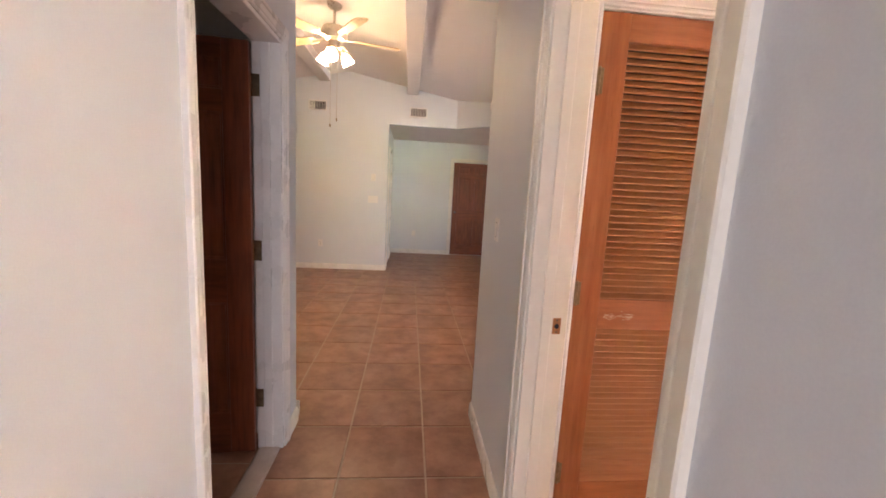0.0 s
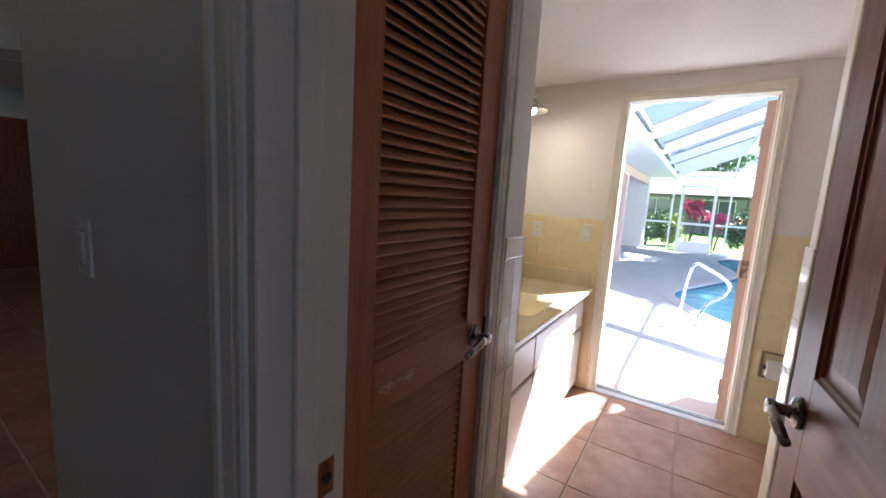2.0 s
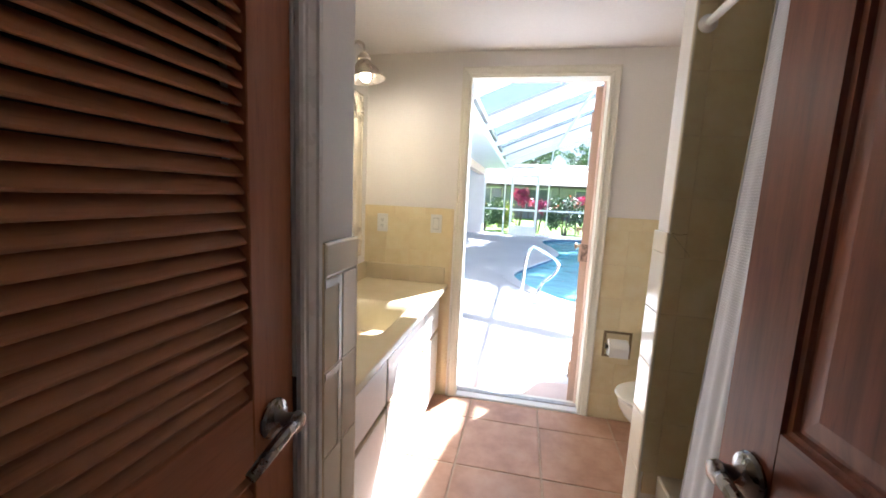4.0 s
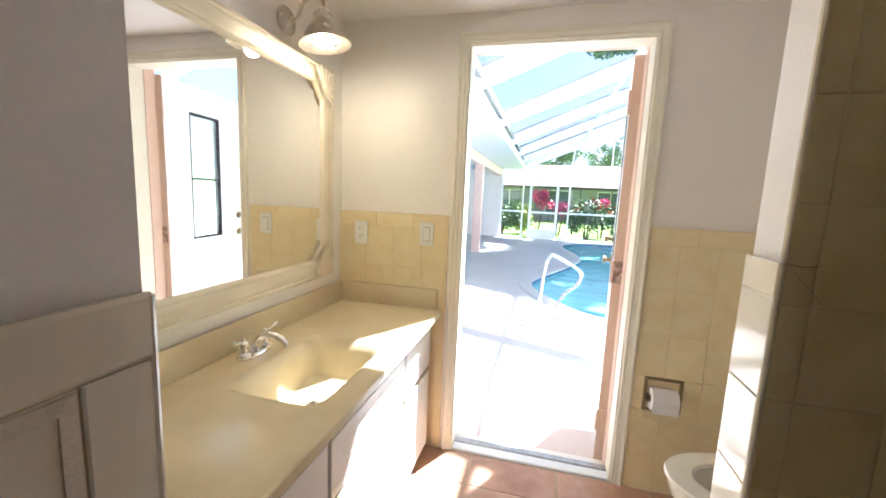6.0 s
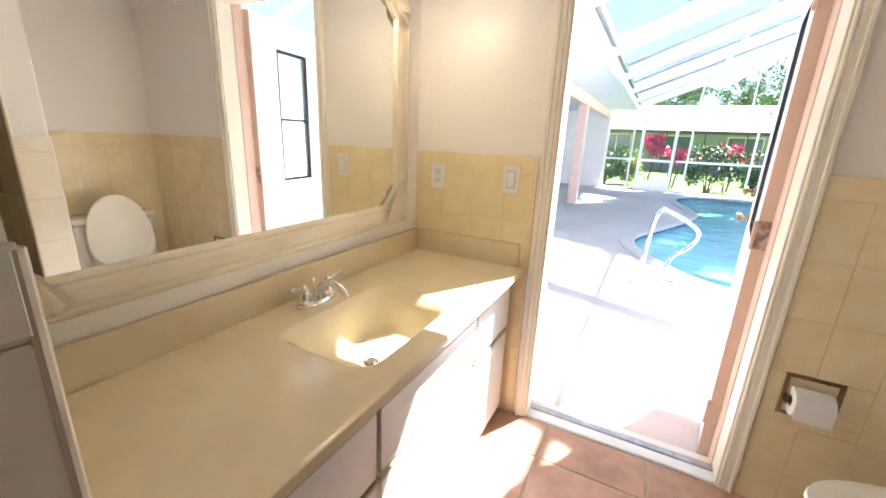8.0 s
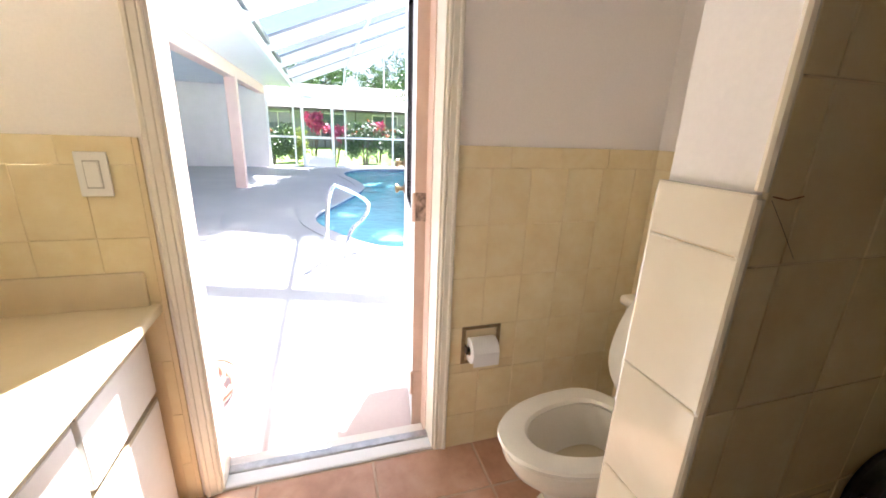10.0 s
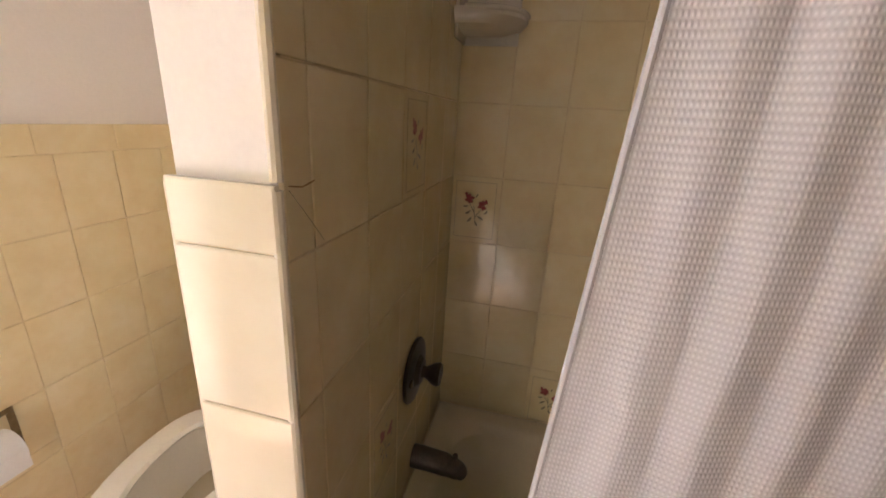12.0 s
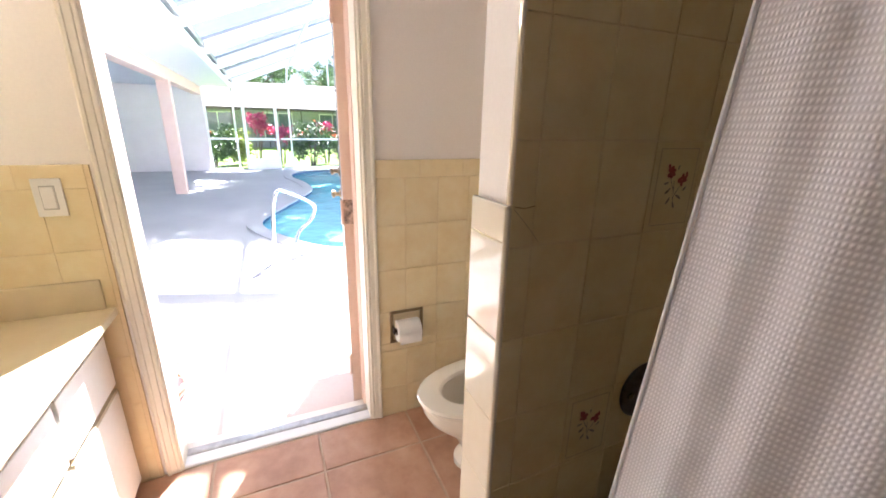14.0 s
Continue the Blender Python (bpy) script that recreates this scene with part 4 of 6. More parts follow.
bm.faces.new([bm.verts.new((x, N - 0.012, z)) for x, z in oct_])
part("glass", bm, MIRROR, mir)
for cx, cz, sx, sz in ((gx0, gz0, 1, 1), (gx1, gz0, -1, 1), (gx0, gz1, 1, -1), (gx1, gz1, -1, -1)):
    bm = bmesh.new()
    tri = [(cx - sx * 0.006, cz - sz * 0.006), (cx + sx * (CUT + 0.004), cz - sz * 0.006), (cx + sx * (CUT + 0.004), cz), (cx, cz + sz * (CUT + 0.004)), (cx - sx * 0.006, cz + sz * (CUT + 0.004))]
    fr_v, bk_v = [bm.verts.new((x, N - 0.022, z)) for x, z in tri], [bm.verts.new((x, N - 0.006, z)) for x, z in tri]
    bm.faces.new(fr_v)
    for i in range(5):
        bm.faces.new((fr_v[i], fr_v[(i + 1) % 5], bk_v[(i + 1) % 5], bk_v[i]))
    part("corner_block", bm, FRAME, mir)
for rail_name, a, b, inward, mt in (("bottom_rail", (MX0, MZ0), (MX1, MZ0), (0, 1), FRAME), ("top_rail", (MX0, MZ1), (MX1, MZ1), (0, -1), FRAME), ("side_rail", (MX0, MZ0), (MX0, MZ1), (1, 0), FRAME_V), ("side_rail", (MX1, MZ0), (MX1, MZ1), (-1, 0), FRAME_V)):
    bm = bmesh.new()
    prof = [(0, 0.002), (0, 0.022), (0.006, 0.028), (0.014, 0.030), (0.020, 0.026), (0.030, 0.030), (0.060, 0.027), (0.072, 0.024), (0.078, 0.026), (0.086, 0.022), (0.092, 0.012), (0.094, 0.009)]
    d = Vector((b[0] - a[0], 0, b[1] - a[1])).normalized()
    ra = [bm.verts.new((a[0] + inward[0] * u + d.x * u, N - dd, a[1] + inward[1] * u + d.z * u)) for u, dd in prof]
    rb = [bm.verts.new((b[0] + inward[0] * u - d.x * u, N - dd, b[1] + inward[1] * u - d.z * u)) for u, dd in prof]
    for i in range(len(prof) - 1):
        bm.faces.new((ra[i], rb[i], rb[i + 1], ra[i + 1]))
    part(rail_name, bm, mt, mir)
for cx, cz, sx, sz in ((gx0, gz0, -1, -1), (gx1, gz0, 1, -1), (gx0, gz1, -1, 1), (gx1, gz1, 1, 1)):
    bm = bmesh.new()
    ang = math.atan2(sz, sx)
    o = Vector((cx - sx * 0.030, N - 0.034, cz - sz * 0.030))
    n_r, rows = 33, []
    for j in range(7):
        rr = 0.012 + 0.115 * j / 6
        rows.append([])
        for i in range(n_r):
            a = ang + radians(-82 + 164 * i / (n_r - 1))
            f = 0.5 + 0.5 * math.cos((i / (n_r - 1)) * 2 * math.pi * 9)
            r = rr * (1 + 0.05 * f * j / 6) * (1 - 0.12 * abs(math.sin((a - ang))) ** 2)
            dy = -0.010 * math.sin(math.pi * min(1, j / 6 + 0.12)) - 0.007 * f * (j / 6)
            rows[-1].append(bm.verts.new(o + Vector((r * math.cos(a), dy + (0.03 if j == 6 else 0), r * math.sin(a)))))
    for p, q in zip(rows, rows[1:]):
        for i in range(n_r - 1):
            bm.faces.new((p[i], p[i + 1], q[i + 1], q[i]))
    part("shell_carving", bm, FRAME, mir, "carved cream scallop shell", True)

# wall lamp over the mirror
lamp = thing("wall_lamp", "nickel gooseneck wall lamp with a lit bell shade", "lamp", pose(2.81, N - 0.001, 2.015))
part("back_plate", lathe(bmesh.new(), [(0, 0), (0.052, 0), (0.054, 0.006), (0.048, 0.012), (0.036, 0.015), (0.020, 0.024), (0, 0.028)], 28, pose(0, 0, 0, 90)), NICKEL, lamp, "", True)
part("arm", tube(bmesh.new(), arc_pts([(0, -0.02, 0), (0, -0.055, 0.012), (0, -0.075, 0.055), (0, -0.115, 0.085), (0, -0.155, 0.075), (0, -0.165, 0.040)], 5), 0.0075, 10), NICKEL, lamp, "", True)
shade = part("shade", lathe(bmesh.new(), [(0.010, 0.062), (0.016, 0.060), (0.018, 0.048), (0.034, 0.044), (0.036, 0.030), (0.031, 0.024), (0.040, 0.012), (0.062, -0.012), (0.082, -0.045), (0.094, -0.062), (0.098, -0.066), (0.094, -0.066), (0.078, -0.045), (0.056, -0.014), (0.030, 0.010)], 32), NICKEL, lamp, "bell-shaped brushed nickel shade", True)
shade.matrix_local = pose(0, -0.165, -0.03, -8, 0, 0)
part("bulb", lathe(bmesh.new(), [(0, -0.078), (0.016, -0.074), (0.026, -0.062), (0.028, -0.048), (0.020, -0.026), (0.013, -0.012), (0.013, 0.0)], 18), BULB, shade, "lit warm bulb", True)


def wall_plate(name, kind, m, label):
    """A switch or outlet plate; out of the wall is -y of m, z up."""
    p = thing(name, label, "outlet" if kind == "outlet" else "switch", m)
    wdt = 0.165 if kind == "quad" else 0.072
    part("plate", boxes((-wdt / 2, wdt / 2, -0.006, 0, -0.058, 0.058), bev=0.0025, seg=2), SWITCH, p)
    if kind == "outlet":
        for s in (-1, 1):
            part("socket", boxes((-0.017, 0.017, -0.0085, -0.005, s * 0.020 - 0.0135, s * 0.020 + 0.0135), bev=0.003), SWITCH, p)
            for x in (-0.0065, 0.0065):
                part("slot", boxes((x - 0.0013, x + 0.0013, -0.0092, -0.008, s * 0.020 - 0.001, s * 0.020 + 0.008)), BLACK, p)
            part("ground_hole", lathe(bmesh.new(), [(0, 0.0), (0.0025, 0.0), (0, 0.0008)], 8, pose(0, -0.0086, s * 0.020 - 0.007, 90)), BLACK, p)
    elif kind == "quad":
        for k in range(3):
            part("rocker", boxes((-0.062 + k * 0.046, -0.030 + k * 0.046, -0.0105, -0.005, -0.033, 0.033), bev=0.002), SWITCH, p)
    else:
        part("rocker_frame", boxes((-0.0185, 0.0185, -0.0072, -0.005, -0.0365, 0.0365)), plain("switch_gap", (0.45, 0.43, 0.38), 0.5), p)
        part("rocker", boxes((-0.0165, 0.0165, -0.0105, -0.005, -0.033, 0.033), bev=0.002), SWITCH, p)
    for s in (-1, 1):
        part("screw", lathe(bmesh.new(), [(0.003, 0), (0.003, 0.001), (0, 0.0015)], 8, pose(0, -0.006, s * 0.048, 90)), SWITCH, p)
    return p


wall_plate("outlet_plate", "outlet", pose(E - 0.012, 2.247, 1.163, 0, 0, -90), "white duplex outlet plate on cream tiles")
wall_plate("switch_plate", "switch", pose(E - 0.012, 1.893, 1.175, 0, 0, -90), "white rocker switch plate on cream tiles")
wall_plate("switch_plate", "switch", pose(HX, 2.26, 1.232, 0, 0, -90), "white rocker switch plate in the hall")
wall_plate("switch_plate", "quad", pose(-0.40, 7.05, 1.21), "white triple rocker switch plate")
wall_plate("thermostat_plate", "switch", pose(-0.40, 7.05, 1.575), "small white wall control above the switches")
wall_plate("outlet_plate", "outlet", pose(-1.256, 7.05, 0.437), "white duplex outlet plate low on the wall")
wall_plate("outlet_plate", "outlet", pose(0.33, 9.05, 0.45), "white duplex outlet plate in the recess")

# ---------------------------------------------------------------- toilet
TX = 2.862
toi = thing("toilet", "bone porcelain toilet with its seat down and lid raised", "toilet", pose(TX, S, 0))


def oval(a, front, back, yc, z, n=40):
    """Ring of an elongated bowl: half-width a, reach to the front (+y) and back."""
    out = []
    for i in range(n):
        t = 2 * math.pi * i / n
        s, c = math.sin(t), math.cos(t)
        out.append(Vector((a * math.copysign(abs(c) ** 0.92, c), yc + (front if s > 0 else back) * math.copysign(abs(s) ** (1.0 if s > 0 else 0.75), s), z)))
    return out


def loft(rings, cap0=False, cap1=False):
    bm = bmesh.new()
    vs = [[bm.verts.new(p) for p in r] for r in rings]
    for a, b in zip(vs, vs[1:]):
        for i in range(len(a)):
            bm.faces.new((a[i], a[(i + 1) % len(a)], b[(i + 1) % len(a)], b[i]))
    if cap0:
        bm.faces.new(vs[0][::-1])
    if cap1:
        bm.faces.new(vs[-1])
    return bm


part("bowl", loft([oval(0.10, 0.20, 0.22, 0.42, BF), oval(0.10, 0.20, 0.22, 0.42, BF + 0.025), oval(0.085, 0.16, 0.22, 0.42, 0.10), oval(0.105, 0.20, 0.20, 0.43, 0.20), oval(0.165, 0.285, 0.20, 0.45, 0.30), oval(0.180, 0.305, 0.20, 0.455, 0.345), oval(0.182, 0.310, 0.20, 0.455, 0.378),
                   oval(0.176, 0.302, 0.19, 0.455, 0.388), oval(0.125, 0.235, 0.13, 0.455, 0.386), oval(0.115, 0.225, 0.12, 0.455, 0.36), oval(0.10, 0.19, 0.11, 0.45, 0.28), oval(0.06, 0.10, 0.08, 0.43, 0.20)], True, True), PORCELAIN, toi, "", True)
part("water", loft([oval(0.088, 0.15, 0.10, 0.445, 0.245)], False, True), plain("bowl_water", (0.52, 0.45, 0.30), 0.03), toi, "still water in the bowl")
SEAT = surf("bone_plastic_seat", (0.80, 0.76, 0.64), (0.83, 0.79, 0.68), 3, 0.18, bump_s=0.0, rough_var=0.03)
part("seat", loft([oval(0.118, 0.228, 0.125, 0.455, 0.394), oval(0.182, 0.318, 0.175, 0.455, 0.394), oval(0.188, 0.326, 0.180, 0.455, 0.402), oval(0.184, 0.322, 0.178, 0.455, 0.412), oval(0.160, 0.285, 0.160, 0.455, 0.416), oval(0.125, 0.236, 0.132, 0.455, 0.410), oval(0.116, 0.226, 0.124, 0.455, 0.400), oval(0.118, 0.228, 0.125, 0.455, 0.394)]), SEAT, toi, "", True)
lid = part("lid", loft([oval(0.150, 0.25, 0.14, 0.18, 0.004), oval(0.184, 0.285, 0.17, 0.18, 0.0), oval(0.190, 0.292, 0.176, 0.18, -0.008), oval(0.184, 0.286, 0.17, 0.18, -0.014), oval(0.05, 0.08, 0.05, 0.18, -0.018)], True, True), SEAT, toi, "raised seat lid", True)
lid.matrix_local = pose(0, 0.275, 0.418, 100, 0, 0)
for sx in (-0.07, 0.07):
    part("seat_hinge", boxes((sx - 0.022, sx + 0.022, 0.255, 0.30, 0.388, 0.425), bev=0.008, seg=2), SEAT, toi, "", True)
part("tank", boxes((-0.225, 0.225, 0.015, 0.20, 0.37, 0.715), bev=0.025, seg=3), PORCELAIN, toi, "", True)
part("tank_lid", boxes((-0.238, 0.238, 0.008, 0.215, 0.715, 0.752), bev=0.014, seg=3), PORCELAIN, toi, "", True)
part("base_shelf", boxes((-0.12, 0.12, 0.02, 0.30, 0.25, 0.37), bev=0.03, seg=3), PORCELAIN, toi, "", True)
part("flush_lever", tube(bmesh.new(), [(0.17, 0.20, 0.66), (0.17, 0.218, 0.66), (0.15, 0.222, 0.658), (0.10, 0.222, 0.648)], 0.006, 8), CHROME, toi, "chrome flush lever", True)
for sx in (-0.075, 0.075):
    part("bolt_cap", lathe(bmesh.new(), [(0.016, 0), (0.015, 0.010), (0.008, 0.016), (0, 0.018)], 12, pose(sx * 1.5, 0.42, BF)), PORCELAIN, toi, "", True)

# recessed paper holder
ph = thing("paper_holder", "recessed dark bronze paper holder with a white roll", "paper holder", pose(E, 0.762, 0.522))
part("recess", boxes((-0.003, 0.10, -0.066, 0.066, -0.075, -0.070), (-0.003, 0.10, -0.066, 0.066, 0.070, 0.075), (-0.003, 0.10, -0.071, -0.066, -0.075, 0.075), (-0.003, 0.10, 0.066, 0.071, -0.075, 0.075), (0.095, 0.10, -0.066, 0.066, -0.07, 0.07)), BRONZE, ph, "dark recessed box")
part("flange", boxes((-0.016, -0.012, -0.080, 0.080, 0.066, 0.080), (-0.016, -0.012, -0.080, 0.080, -0.080, -0.066), (-0.016, -0.012, -0.080, -0.064, -0.066, 0.066), (-0.016, -0.012, 0.064, 0.080, -0.066, 0.066), bev=0.0015), ANTIQUE, ph, "tarnished flange")
part("roller", tube(bmesh.new(), [(-0.028, -0.064, -0.012), (-0.028, 0.064, -0.012)], 0.009, 10), BRONZE, ph, "", True)
for s in (-1, 1):
    part("bracket", boxes((-0.040, 0.0, s * 0.0645 - 0.003, s * 0.0645 + 0.003, -0.026, 0.004), bev=0.001), BRONZE, ph)
roll = thing("toilet_roll", "white toilet paper roll on the recessed holder", "toilet roll", pose(E - 0.030, 0.762, 0.508))
PAPER = surf("tissue_paper", (0.80, 0.79, 0.77), (0.85, 0.84, 0.82), 12, 0.95, grain=240, bump_s=0.4)
part("paper", lathe(bmesh.new(), [(0.020, -0.054), (0.048, -0.054), (0.050, -0.052), (0.050, 0.052), (0.048, 0.054), (0.020, 0.054)], 30, pose(0, 0, 0, 90)), PAPER, roll, "", True)
part("core", lathe(bmesh.new(), [(0.0185, -0.0535), (0.0205, -0.0535), (0.0205, 0.0535), (0.0185, 0.0535)], 20, pose(0, 0, 0, 90)), surf("cardboard", (0.40, 0.30, 0.20), (0.50, 0.39, 0.27), 20, 0.9), roll, "", True)
part("loose_sheet", boxes((-0.0505, -0.0495, -0.052, 0.052, -0.045, 0.01)), PAPER, roll)

# ---------------------------------------------------------------- bath, shower fittings, curtain
TY0, TY1, TZ = S + 0.012, 0.815, 0.385
tub = thing("bathtub", "bone enamelled built-in bathtub behind the curtain", "bathtub", pose(0, 0, 0))


def tub_ring(i, z, rad):
    x0, x1, y0, y1 = BW + 0.008 + i, 2.290 - i, TY0 + i, TY1 - i
    r, out = rad, []
    for cx, cy, a0 in ((x1 - r, y1 - r, 0), (x0 + r, y1 - r, 90), (x0 + r, y0 + r, 180), (x1 - r, y0 + r, 270)):
        for k in range(9):
            a = radians(a0 + 90 * k / 8)
            out.append(Vector((cx + r * math.cos(a), cy + r * math.sin(a), z)))
    return out


part("basin", loft([tub_ring(0.0, TZ - 0.04, 0.004), tub_ring(0.0, TZ - 0.006, 0.004), tub_ring(0.006, TZ, 0.006), tub_ring(0.055, TZ, 0.05), tub_ring(0.068, TZ - 0.008, 0.09), tub_ring(0.082, TZ - 0.03, 0.12), tub_ring(0.11, TZ - 0.20, 0.14), tub_ring(0.15, TZ - 0.30, 0.14), tub_ring(0.24, TZ - 0.33, 0.12)], False, True), TUB_ENAMEL, tub, "", True)
part("apron", boxes((BW + 0.008, 2.290, TY1 - 0.03, TY1 - 0.002, 0.0, TZ - 0.03)), TUB_ENAMEL, tub)
part("overflow_plate", lathe(bmesh.new(), [(0, 0), (0.036, 0), (0.036, 0.004), (0.030, 0.008), (0, 0.010)], 20, pose(2.20, 0.44, 0.285, 0, -78, 0)), CHROME, tub, "chrome overflow plate", True)

vlv = thing("shower_valve", "dark bronze round shower valve on cream tiles", "shower valve", pose(2.287, 0.420, 0.748, 0, -90, 0))
part("escutcheon", lathe(bmesh.new(), [(0, 0), (0.080, 0), (0.082, 0.004), (0.078, 0.009), (0.060, 0.012), (0.040, 0.014), (0.034, 0.020), (0.030, 0.024), (0, 0.026)], 36), BRONZE, vlv, "", True)
part("knob", lathe(bmesh.new(), [(0.016, 0.022), (0.014, 0.032), (0.018, 0.040), (0.026, 0.052), (0.029, 0.064), (0.025, 0.070), (0.014, 0.069), (0, 0.070)], 24), BRONZE, vlv, "", True)
part("diverter_dimple", lathe(bmesh.new(), [(0.010, 0.010), (0.010, 0.016), (0, 0.017)], 12, pose(0, 0.055, 0)), PEWTER, vlv, "", True)

spt = thing("tub_spout", "dark bronze tub spout on the valve wall", "tub spout", pose(2.287, 0.392, 0.450))
part("body", tube(bmesh.new(), arc_pts([(0, 0, 0), (-0.03, 0, 0), (-0.09, 0, -0.004), (-0.128, 0, -0.014), (-0.142, 0, -0.028)], 4), [0.031] * 5 + [0.030] * 4 + [0.028, 0.027, 0.026, 0.025, 0.023, 0.021, 0.019, 0.016], 18), BRONZE, spt, "", True)
part("diverter", lathe(bmesh.new(), [(0.004, 0), (0.004, 0.014), (0.008, 0.017), (0.007, 0.024), (0, 0.026)], 10, pose(-0.118, 0, 0.012)), BRONZE, spt, "", True)

dish = thing("corner_shelf", "cream ceramic corner soap shelf", "soap dish", pose(2.287, S + 0.013, 1.545))
bm = bmesh.new()
rings = []
for z, k in ((0.0, 0.62), (0.012, 0.90), (0.030, 1.0), (0.045, 1.0), (0.045, 0.93), (0.028, 0.86)):
    rings.append([bm.verts.new((0, 0, z))] + [bm.verts.new((-0.165 * k * math.cos(radians(a)) ** 0.7, 0.125 * k * math.sin(radians(a)) ** 0.7, z)) for a in (0.01, 12, 24, 36, 48, 60, 72, 84, 89.99)])
for a, b in zip(rings, rings[1:]):
    for i in range(1, 9):
        bm.faces.new((a[i], a[i + 1], b[i + 1], b[i]))
bm.faces.new(rings[0]), bm.faces.new(rings[-1])
part("shelf", bm, PORCELAIN, dish, "", True)
part("rim_lip", tube(bmesh.new(), [(-0.165 * math.cos(radians(a)) ** 0.7, 0.125 * math.sin(radians(a)) ** 0.7, 0.044) for a in (2, 14, 26, 38, 50, 62, 74, 86)], 0.006, 8), PORCELAIN, dish, "", True)
part("foot", boxes((-0.145, 0, 0, 0.008, -0.02, 0.095), (-0.008, 0, 0.008, 0.11, -0.02, 0.095), bev=0.003), PORCELAIN, dish, "ceramic back plate", True)

tray = thing("soap_dish", "cream ceramic soap dish with a grab bar", "soap dish", pose(1.60, S + 0.013, 0.73))
part("plate", boxes((-0.09, 0.09, 0, 0.012, -0.07, 0.07), bev=0.006, seg=2), PORCELAIN, tray, "", True)
part("cup", loft([oval(0.070, 0.050, 0.01, 0.02, -0.045, 24), oval(0.080, 0.070, 0.01, 0.015, -0.015, 24), oval(0.070, 0.060, 0.008, 0.015, -0.015, 24), oval(0.055, 0.045, 0.006, 0.015, -0.035, 24)], True, True), PORCELAIN, tray, "", True)

# flower pictures on single tiles
PETAL = surf("faded_red_glaze", (0.26, 0.045, 0.040), (0.40, 0.085, 0.075), 60, 0.3)
LEAF_GLAZE = surf("grey_green_glaze", (0.20, 0.17, 0.12), (0.32, 0.27, 0.19), 60, 0.3)
LINE_GLAZE = surf("embossed_glaze_line", (0.56, 0.46, 0.29), (0.62, 0.52, 0.34), 40, 0.25)


def flower(parent, fm, u, v, k=1.0, flip=1):
    rnd = random.Random(int(u * 1000) + 7)
    pet, leaf = bmesh.new(), bmesh.new()

    def blob(bm, cx, cy, rx, ry, ang, z, n=9):
        vs = []
        for i in range(n):
            t = 2 * math.pi * i / n
            r = 1 + 0.18 * math.sin(3 * t + cx * 900)
            x, y = rx * r * math.cos(t), ry * r * math.sin(t)
            vs.append(bm.verts.new((flip * k * (cx + x * math.cos(ang) - y * math.sin(ang)), k * (cy + x * math.sin(ang) + y * math.cos(ang)), z)))
        bm.faces.new(vs)

    for cx, cy in ((-0.018, 0.034), (0.022, 0.016)):
        for i in range(6):
            a = i * 1.05 + rnd.random()
            blob(pet, cx + 0.0075 * math.cos(a), cy + 0.0075 * math.sin(a), 0.0075, 0.0052, a, 0.0004 + i * 0.00006)
        blob(pet, cx * 1.5, cy + 0.012, 0.004, 0.007, 0.3, 0.0010)
    for cx, cy, rx, ry, a in ((0, -0.012, 0.0011, 0.032, 0.15), (-0.010, 0.008, 0.0010, 0.026, 0.5), (0.012, -0.006, 0.0010, 0.026, -0.6), (-0.020, -0.008, 0.010, 0.0032, 0.6), (0.018, -0.022, 0.011, 0.0032, -0.5), (-0.014, -0.030, 0.010, 0.0030, 0.9), (0.006, -0.040, 0.009, 0.0030, -1.1), (-0.028, 0.010, 0.008, 0.0028, 0.2), (0.034, -0.004, 0.007, 0.0026, 0.8), (0.004, 0.044, 0.006, 0.0022, 1.2)):
        blob(leaf, cx, cy, rx, ry, a, 0.0003)
    m = fm @ pose(u, v, 0.0077)
    for nm, bm, mt in (("flower_petals", pet, PETAL), ("flower_leaves", leaf, LEAF_GLAZE)):
        part(nm, bm, mt, parent).matrix_world = m
    bx, by = 0.060, 0.085
    line = boxes((-bx, bx, -by, -by + 0.0016, 0, 0.0006), (-bx, bx, by - 0.0016, by, 0, 0.0006), (-bx, -bx + 0.0016, -by, by, 0, 0.0006), (bx - 0.0016, bx, -by, by, 0, 0.0006))
    part("flower_border", line, LINE_GLAZE, parent).matrix_world = m


for u, v in ((-2.220, 1.085), (-1.922, 0.470), (-1.63, 0.875), (-1.17, 1.285), (-1.32, 0.685)):
    flower(south_bed, SOUTH, u, v)
for u, v in ((-0.446, 1.285), (-0.596, 0.685), (-0.446, 1.885)):
    flower(valve_bed, VALVE, u, v)
tile_crack = tube(bmesh.new(), [(2.2868, 0.868, 1.262), (2.2872, 0.847, 1.240), (2.2872, 0.829, 1.220), (2.2868, 0.806, 1.193)], 0.0003, 5)
part("crack", tile_crack, plain("crack_line", (0.12, 0.08, 0.05), 0.9), valve_bed, "hairline crack in the glaze")
part("stain", tube(bmesh.new(), [(2.2865, 0.868, 1.266), (2.2862, 0.845, 1.262), (2.2862, 0.822, 1.266)], 0.0009, 5), surf("rust_stain", (0.20, 0.10, 0.03), (0.42, 0.26, 0.10), 60, 0.8), valve_bed, "rusty caulk line")
bm = bmesh.new()
rnd = random.Random(3)
ring = [bm.verts.new((2.2865, 0.838 + (0.020 + rnd.uniform(-0.006, 0.006)) * math.cos(a), 2.07 + (0.062 + rnd.uniform(-0.014, 0.014)) * math.sin(a))) for a in [2 * math.pi * i / 18 for i in range(18)]]
bm.faces.new(ring)
part("damaged_patch", bm, surf("bare_mastic", (0.16, 0.075, 0.02), (0.46, 0.30, 0.13), 34, 0.9, grain=120, bump_s=0.8), valve_bed, "brown patch where a tile face broke away")

